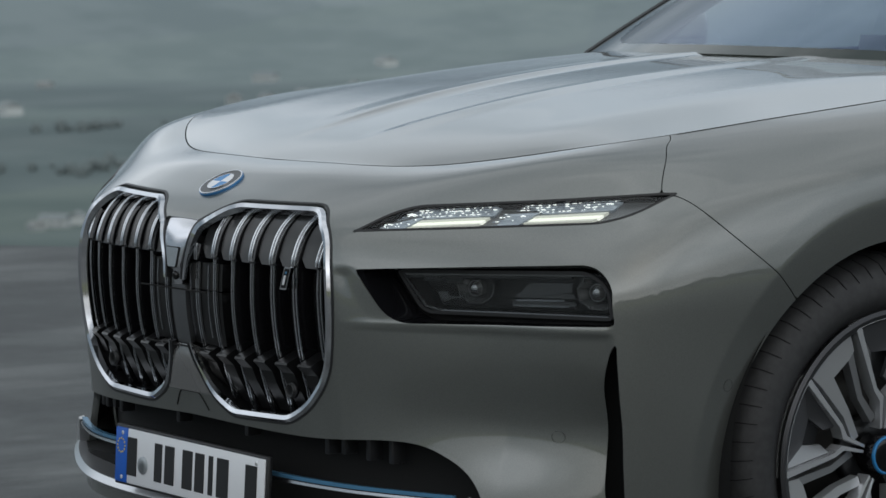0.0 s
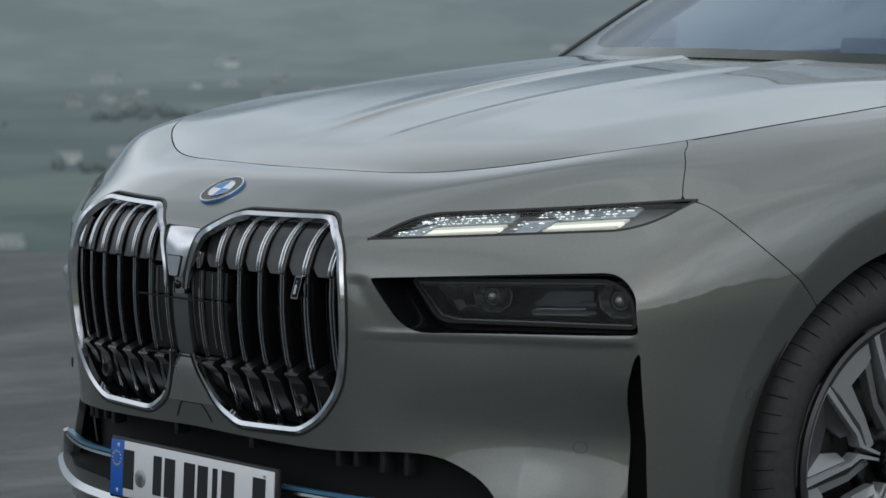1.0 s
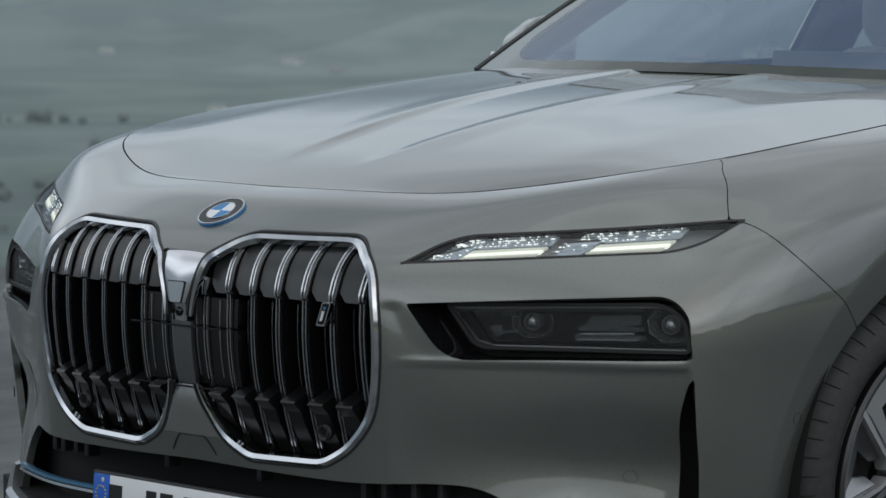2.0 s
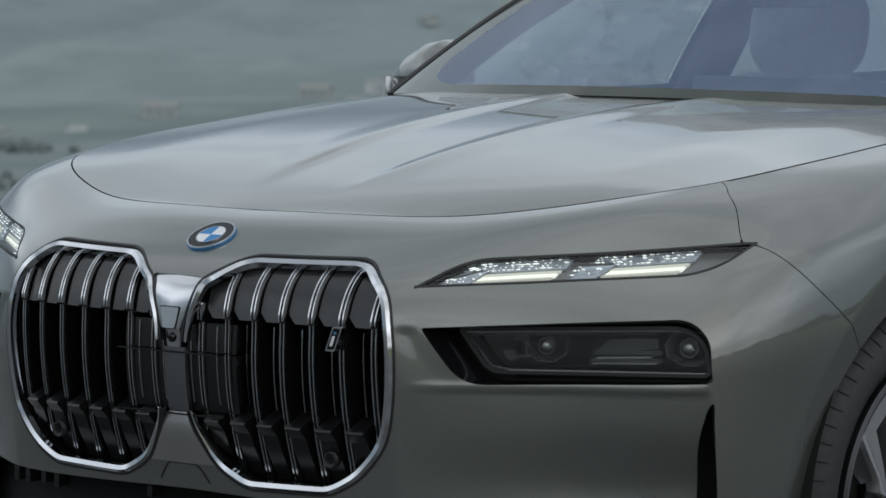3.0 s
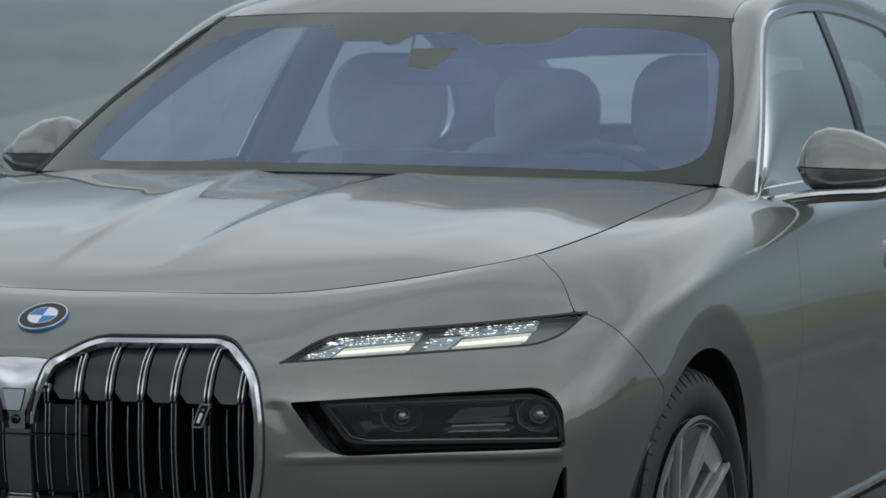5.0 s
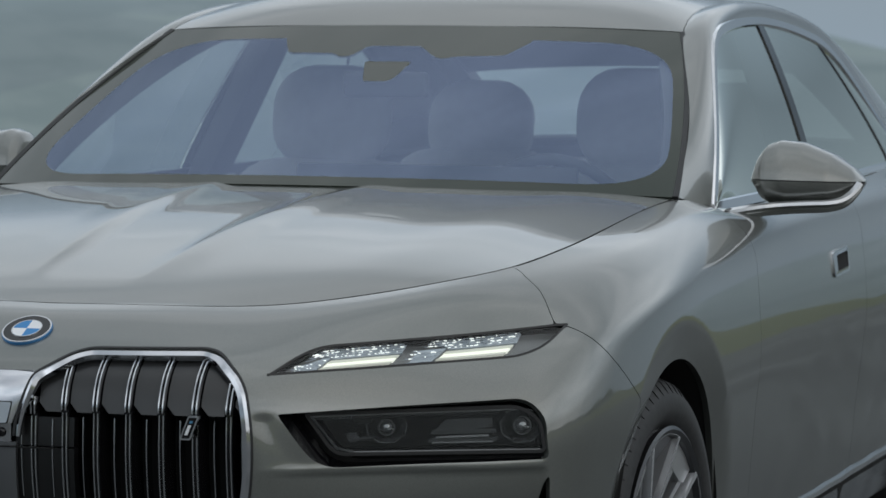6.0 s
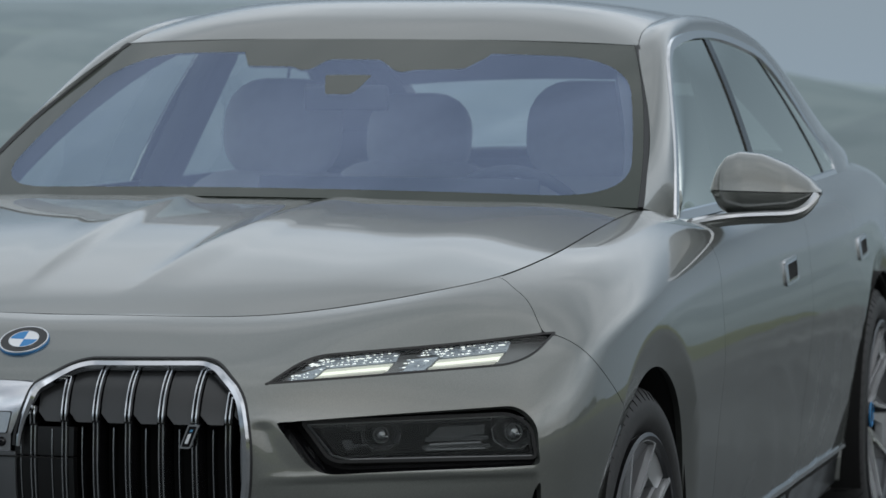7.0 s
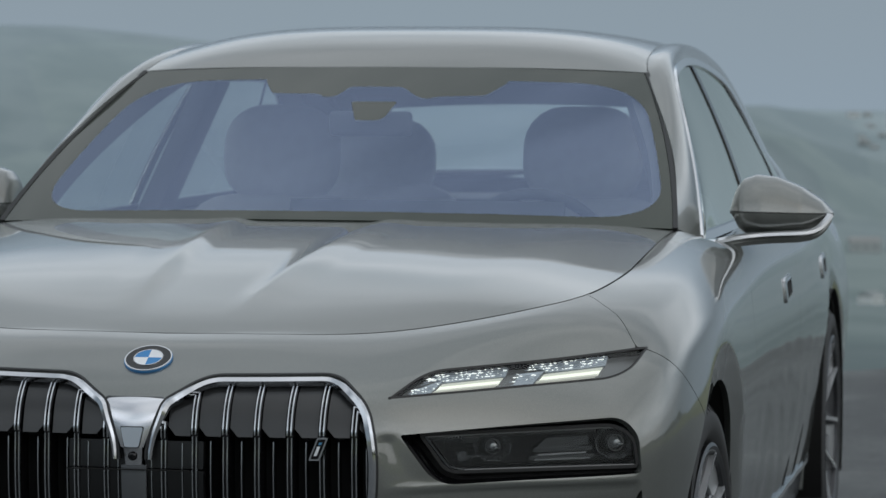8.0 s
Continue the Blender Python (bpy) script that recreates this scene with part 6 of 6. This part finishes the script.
    lin = np.stack([xe[:, None] * t[None], ys[:, None] + 0 * t[None], ze[:, None] + .03 * (1 - t[None] ** 2)], -1)
    sheet("roof_lining", lin, np.ones(lin.shape[:2]), HEADLINE, cab, lip=.01)
    part("rear_shelf", box((1.2, .72, .04), (0, 4.66, 1.0), .01), DARKTRIM, cab)
    part("rear_bulkhead", box((1.3, .05, .62), (0, 4.22, .68), .01), DARKTRIM, cab)
    part("overhead_console", box((.22, .22, .03), bevel=.01, m=Matrix.Translation((0, 2.44, 1.395)) @ Matrix.Rotation(radians(8), 4, "X")), DARKTRIM, cab)
    part("rear_view_mirror", box((.20, .03, .06), bevel=.012, seg=3, m=Matrix.Translation((.0, 2.03, 1.262)) @ Matrix.Rotation(radians(4), 4, "Z")), DARKTRIM, cab, "dark frameless inner mirror")


build_cabin()


# ---------------------------------------------------------------- ground and distance
EDGE = 7.86          # the lot ends this far behind the car, along EDGE_N
EDGE_N, EDGE_E = np.array((-.65, .76)), np.array((.76, .65))


def make_asphalt():
    m = Mat("weathered_asphalt", (.06, .06, .06), .7)
    big = m.noise(.45, 6.0, .62)
    streak = m.noise(1.9, 8.0, .72, (1, .4, 1))
    mx = m.node("ShaderNodeMixRGB")
    mx.blend_type = "MULTIPLY"
    mx.inputs[0].default_value = 1.0
    m.link(m.colors(big, ((.30, (.034, .038, .038)), (.5, (.062, .067, .066)), (.72, (.115, .121, .118)))), mx.inputs[1])
    m.link(m.colors(streak, ((.38, (.34, .35, .35)), (.49, (.85, .85, .85)), (.60, (1.5, 1.5, 1.5)))), mx.inputs[2])
    m.base(mx.outputs[0])
    m.rough(streak, .38, .9)
    m.bump(m.noise(35.0, 8.0, .75), .6, .012)
    return m.m


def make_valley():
    """Fields, woods and meadows of a valley, mist painted into the colour, paler with the distance from the lot."""
    m = Mat("valley_painted_mist", (.15, .19, .19), 1.0, Specular_IOR_Level=0.0)
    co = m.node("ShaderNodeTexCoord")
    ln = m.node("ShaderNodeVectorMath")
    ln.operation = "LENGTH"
    # the painted mist is thicker on the side of the ridge
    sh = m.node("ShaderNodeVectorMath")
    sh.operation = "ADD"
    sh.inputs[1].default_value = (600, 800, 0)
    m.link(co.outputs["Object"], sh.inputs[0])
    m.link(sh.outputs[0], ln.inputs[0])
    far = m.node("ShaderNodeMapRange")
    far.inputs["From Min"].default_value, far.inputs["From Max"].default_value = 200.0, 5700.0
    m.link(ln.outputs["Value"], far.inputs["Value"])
    painted_mist = m.colors(far.outputs[0], ((0.0, (.090, .110, .097)), (.22, (.146, .171, .169)), (.45, (.204, .236, .240)), (.65, (.240, .276, .284)), (.82, (.252, .296, .309)), (.94, (.322, .374, .400)), (1.0, (.36, .415, .46))))
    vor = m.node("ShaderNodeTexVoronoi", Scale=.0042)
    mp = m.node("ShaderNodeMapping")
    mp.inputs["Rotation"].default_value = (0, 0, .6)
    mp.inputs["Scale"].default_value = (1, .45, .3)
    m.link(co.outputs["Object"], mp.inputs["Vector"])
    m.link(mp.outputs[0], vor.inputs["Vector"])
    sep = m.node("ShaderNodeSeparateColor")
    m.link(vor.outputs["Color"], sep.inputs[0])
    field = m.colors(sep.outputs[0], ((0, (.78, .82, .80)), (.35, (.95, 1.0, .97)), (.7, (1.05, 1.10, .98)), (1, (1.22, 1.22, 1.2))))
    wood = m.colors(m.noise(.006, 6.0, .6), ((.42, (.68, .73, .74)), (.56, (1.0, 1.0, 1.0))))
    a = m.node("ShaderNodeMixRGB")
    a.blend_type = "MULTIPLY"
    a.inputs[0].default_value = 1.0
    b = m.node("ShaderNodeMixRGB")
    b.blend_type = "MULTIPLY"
    # field contrast fades with distance, part of the painted mist
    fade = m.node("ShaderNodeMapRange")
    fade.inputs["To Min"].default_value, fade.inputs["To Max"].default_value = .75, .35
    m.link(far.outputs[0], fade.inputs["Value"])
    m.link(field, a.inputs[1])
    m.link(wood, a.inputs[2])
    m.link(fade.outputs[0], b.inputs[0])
    m.link(painted_mist, b.inputs[1])
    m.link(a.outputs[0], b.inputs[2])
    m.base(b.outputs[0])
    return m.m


def make_grass():
    m = Mat("pale_meadow", (.12, .13, .05), .9)
    m.base(m.colors(m.noise(.3, 6.0, .65), ((.3, (.08, .095, .04)), (.55, (.145, .155, .06)), (.75, (.20, .20, .095)))))
    m.bump(m.noise(6.0), .5, .05)
    return m.m


def land_height(x, y):
    d = EDGE_N[0] * x + EDGE_N[1] * y
    e = EDGE_E[0] * x + EDGE_E[1] * y
    r, az = np.hypot(x, y), np.degrees(np.arctan2(-x, y))
    z = -np.clip((d - EDGE) * .36, 0, 120.0)
    # a low grass bank beside the lot
    z = z + np.where(d < EDGE, np.clip((e - 20.5) / 14, 0, 1) * 1.1, 0) + np.where(d < EDGE, np.clip((-d - 31) / 14, 0, 1) * 1.3, 0)
    verge = np.interp(d, (6.3, 7.9, 9.0, 10.2), (0, .60, .45, 0)) * np.clip((e - 9.8) / 2.5, 0, 1) * np.clip((70 - e) / 20, 0, 1)
    z = np.where(verge > 0, np.maximum(z, -.8) + verge, z)
    # a ridge beyond the plain, ending towards one side, and a paler rise far behind it
    near = np.interp(az, (-60, 3.9, 4.4, 5.0, 5.5, 6.1, 6.8, 7.3, 7.8, 9.0, 12.0, 15.6, 18.0, 30.0, 60.0, 90.0), (-3, -3, -.95, -.30, -.10, -.03, -.10, -.32, -.40, .0, .85, 1.2, 1.45, 1.5, 1.2, .6))
    away = np.interp(az, (-60, 8.0, 14.0, 90.0), (-.15, -.12, -3, -3))
    lift = 0.0
    for crest, r0, r1 in ((near, np.interp(az, (8, 14), (3000, 3400)), np.interp(az, (8, 14), (3900, 4750))), (away, 3500, 4750)):
        rise = np.clip((r - r0) / (r1 - r0), 0, 1)
        lift = np.maximum(lift, rise * rise * (3 - 2 * rise) * np.maximum(np.tan(np.radians(crest)) * r1 + 118, 0))
    z = np.where(d > 400, z + lift, z)
    wob = 14 * np.sin(x * .0016 + 1) * np.cos(y * .0013) + 6 * np.sin(x * .006) * np.sin(y * .005 + 2)
    z = np.where(d > 400, z + wob * np.clip((r - 900) / 1500, 0, 1), z)
    return z


def build_ground():
    dk = np.r_[-6000, -2500, -1000, -400, -150, -70, -45, -30, -20, -12, -6, 0, 3, 5, 6.4, 7.2, 7.6, EDGE, 7.95, 8.2, 8.8, 10, 14, 22, 40, 80, 150, 250, 345, 500, np.geomspace(700, 9000, 52)]
    ek = np.r_[-np.geomspace(9000, 60, 70), np.linspace(-40, 40, 33), np.geomspace(60, 9000, 70)]
    D, E = np.meshgrid(dk, ek, indexing="ij")
    X, Y = D * EDGE_N[0] + E * EDGE_E[0], D * EDGE_N[1] + E * EDGE_E[1]
    Z = land_height(X, Y)
    wob = .35 * np.sin(E * .21 + 1) + .2 * np.sin(E * .73)
    rim = (np.abs(D - EDGE) < 1.2) & (np.abs(E) < 60)
    X, Y = X + np.where(rim, wob * EDGE_N[0], 0), Y + np.where(rim, wob * EDGE_N[1], 0)
    n, m = D.shape
    verts = np.stack([X, Y, Z], -1).reshape(-1, 3)
    faces, idx = [], []
    for i in range(n - 1):
        for j in range(m - 1):
            faces.append([i * m + j, i * m + j + 1, (i + 1) * m + j + 1, (i + 1) * m + j])
            on_lot = dk[i + 1] <= EDGE + 1e-6 and dk[i] >= -12.5 and ek[j] >= -41 and ek[j + 1] <= 21 and not (ek[j] >= 9.9 and dk[i] >= 6.3)
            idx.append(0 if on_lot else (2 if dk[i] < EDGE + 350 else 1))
    ob = link_mesh("ground", verts, faces, make_asphalt(), None, None)
    tidy(ob.data, 180)
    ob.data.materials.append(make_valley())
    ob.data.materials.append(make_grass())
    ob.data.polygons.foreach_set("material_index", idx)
    if ob.data.polygons[0].normal.z < 0:
        ob.data.flip_normals()
    tagged(ob, "weathered asphalt lot above a misty green valley", "ground", kind="structure")


build_ground()

# three house tones, with distance haze put into wall and roof colours
HOUSE_WALLS = [Mat(f"house_wall_painted_haze", c, .9, Specular_IOR_Level=.1).m for c in ((.58, .60, .59), (.46, .48, .475), (.36, .385, .38))]
HOUSE_ROOFS = [Mat(f"roof_tiles_painted_haze", c, .9, Specular_IOR_Level=.1).m for c in ((.27, .29, .29), (.24, .265, .27), (.28, .285, .28))]


def build_house(w, kind):
    """A plain valley house: walls with window openings marked by recesses, and a gabled roof."""
    house = new("house")
    dpt, h, roof = w * .62, w * .34, w * .17
    bm = box((w, dpt, h), (0, 0, h / 2))
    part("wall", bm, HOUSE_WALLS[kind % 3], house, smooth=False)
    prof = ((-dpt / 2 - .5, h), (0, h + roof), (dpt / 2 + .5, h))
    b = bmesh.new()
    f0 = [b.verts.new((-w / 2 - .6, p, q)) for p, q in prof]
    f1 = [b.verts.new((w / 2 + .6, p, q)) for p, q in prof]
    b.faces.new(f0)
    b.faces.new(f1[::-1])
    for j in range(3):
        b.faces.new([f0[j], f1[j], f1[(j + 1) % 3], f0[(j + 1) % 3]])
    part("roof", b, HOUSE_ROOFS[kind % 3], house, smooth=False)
    glass = HOUSE_WINDOW
    for k in range(3):
        part("window", box((w * .09, .3, h * .3), (-w * .3 + k * w * .3, -dpt / 2 - .05, h * .55)), glass, house, smooth=False)
    return tagged(house, "pale rendered house with a pitched roof in the misty valley", "house", "houses in the valley")


# window glass lightened by the same painted haze
HOUSE_WINDOW = Mat("window_painted_haze", (.20, .225, .23), .6).m


def build_village():
    rnd = random.Random(11)
    spots = ((-2884, 2051, 24), (-2706, 1783, 22), (-2626, 1496, 14), (-2283, 1269, 22), (-1313, 752, 13), (-1300, 735, 9), (-1325, 770, 12), (-2244, 1480, 15), (-2125, 1422, 22),
             (-2329, 1624, 12), (-2329, 1660, 13), (-2345, 1724, 14), (-1644, 1057, 14), (-1196, 739, 12), (-2212, 1428, 20), (-2742, 1803, 18), (-1660, 1103, 13), (-1524, 1034, 9),
             (-1627, 1188, 15), (-1890, 1423, 10), (-1263, 894, 12), (-1650, 1562, 17), (-3266, 4171, 28), (-1997, 2454, 20), (-1799, 1922, 14), (-2024, 2835, 26), (-193, 2875, 26), (-146, 2247, 18))
    every = list(spots)
    for i in range(70):      # the town
        t = rnd.random()
        every.append((-1680 - 620 * t + rnd.gauss(0, 60), 2420 + 900 * t + rnd.gauss(0, 170), rnd.uniform(14, 30)))
    for i in range(18):      # a pale village on the far slope
        r, a = rnd.uniform(3700, 4550), radians(rnd.uniform(2.2, 4.1))
        every.append((-r * math.sin(a), r * math.cos(a), rnd.uniform(9, 15)))
    for i in range(55):      # the edge of the town, up the slope
        a, el = radians(rnd.uniform(30.5, 35.5)), math.tan(radians(rnd.uniform(-1.9, -1.45)))
        r = next((r for r in range(1500, 4600, 20) if land_height(np.array(-r * math.sin(a)), np.array(r * math.cos(a))) > 1.3 + r * el), 4000)
        every.append((-r * math.sin(a), r * math.cos(a), rnd.uniform(18, 36)))
    for i in range(16):      # scattered farms
        r, a = rnd.uniform(1300, 3600), radians(rnd.uniform(22, 64))
        every.append((-r * math.sin(a), r * math.cos(a), rnd.uniform(9, 18)))
    first = {}
    for i, (x, y, w) in enumerate(every):
        z = float(land_height(np.array(x), np.array(y))) - .5
        k = i % 3
        if k not in first:
            first[k] = (build_house(20.0, k), 20.0)
            first[k][0].matrix_basis = pose(x, y, z, 0, 0, rnd.uniform(-40, 70)) @ Matrix.Scale(w / 20.0, 4)
            continue
        h = copy_thing(first[k][0], Matrix.Identity(4))
        h.matrix_basis = pose(x, y, z, 0, 0, rnd.uniform(-40, 70)) @ Matrix.Scale(w / 20.0, 4)


build_village()


def build_woods():
    """Hedges and copses on the plain: many small uneven crowns."""
    rnd = random.Random(3)
    bm = bmesh.new()
    bmesh.ops.create_icosphere(bm, subdivisions=1, radius=1)
    base_v = np.array([v.co[:] for v in bm.verts])
    base_f = [[v.index for v in f.verts] for f in bm.faces]
    bm.free()
    verts, faces = [], []
    for c in range(60):
        r, a = rnd.uniform(1250, 2450), radians(rnd.uniform(8, 66))
        cx, cy, turn = -r * math.sin(a), r * math.cos(a), rnd.uniform(0, 3.1)
        long = rnd.uniform(20, 150)
        for k in range(int(6 + long / 6)):
            t = rnd.uniform(-1, 1)
            x, y = cx + t * long * math.cos(turn) + rnd.gauss(0, 9), cy + t * long * math.sin(turn) + rnd.gauss(0, 9)
            s = rnd.uniform(2.0, 5.0)
            z = float(land_height(np.array(x), np.array(y))) + s * .6
            o = len(verts)
            jig = np.array([[rnd.uniform(.7, 1.3) for _ in range(3)] for _ in base_v])
            verts.extend((base_v * jig * (s, s, s * 1.15) + (x, y, z)).tolist())
            faces.extend([[o + i for i in f] for f in base_f])
    # pale leaf tones: mist over the distance is put into the colour
    m = Mat("foliage_painted_mist", (.085, .115, .105), 1.0, Specular_IOR_Level=0.0)
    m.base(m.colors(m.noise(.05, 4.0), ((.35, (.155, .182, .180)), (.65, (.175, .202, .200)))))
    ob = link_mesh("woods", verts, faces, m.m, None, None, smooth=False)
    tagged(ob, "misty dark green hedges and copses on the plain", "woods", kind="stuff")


build_woods()


def build_hedge():
    """A dark row of bushes and small trees round the lot, which the paint mirrors."""
    rnd = random.Random(21)
    bm = bmesh.new()
    bmesh.ops.create_icosphere(bm, subdivisions=1, radius=1)
    base_v = np.array([v.co[:] for v in bm.verts])
    base_f = [[v.index for v in f.verts] for f in bm.faces]
    bm.free()
    verts, faces = [], []
    spots = [(-41 - rnd.uniform(0, 5), e + rnd.uniform(-1.5, 1.5)) for e in range(10, 40, 3)] + [(d + rnd.uniform(-1.2, 1.2), 38 + rnd.uniform(0, 5)) for d in range(-40, 7, 3)]
    for d, e in spots:
        x, y = d * EDGE_N[0] + e * EDGE_E[0], d * EDGE_N[1] + e * EDGE_E[1]
        ground = float(land_height(np.array(x), np.array(y)))
        tall, wide = 1.9 + .55 * math.sin(.13 * (d + e)) + .35 * math.sin(.31 * (d - e) + 1) + rnd.uniform(-.12, .12), rnd.uniform(2.2, 2.8)
        for k in range(90):
            u, a = rnd.random() ** .7, rnd.uniform(0, 6.28)
            rad = wide * math.sqrt(max(.05, 1 - (1.7 * u - .6) ** 2)) * rnd.uniform(.5, 1.05)
            s = rnd.uniform(.20, .42)
            jig = np.array([[rnd.uniform(.6, 1.4) for _ in range(3)] for _ in base_v])
            o = len(verts)
            verts.extend((base_v * jig * s + (x + rad * math.cos(a), y + rad * math.sin(a), ground + .15 + u * tall)).tolist())
            faces.extend([[o + i for i in f] for f in base_f])
    m = Mat("dark_hedge_leaves", (.04, .055, .025), .8)
    m.base(m.colors(m.noise(1.5, 5.0), ((.35, (.045, .055, .026)), (.65, (.105, .120, .055)))))
    ob = link_mesh("hedge", verts, faces, m.m, None, None, smooth=False)
    tagged(ob, "dark green hedge and bushes round the parking lot", "hedge", kind="stuff")


build_hedge()
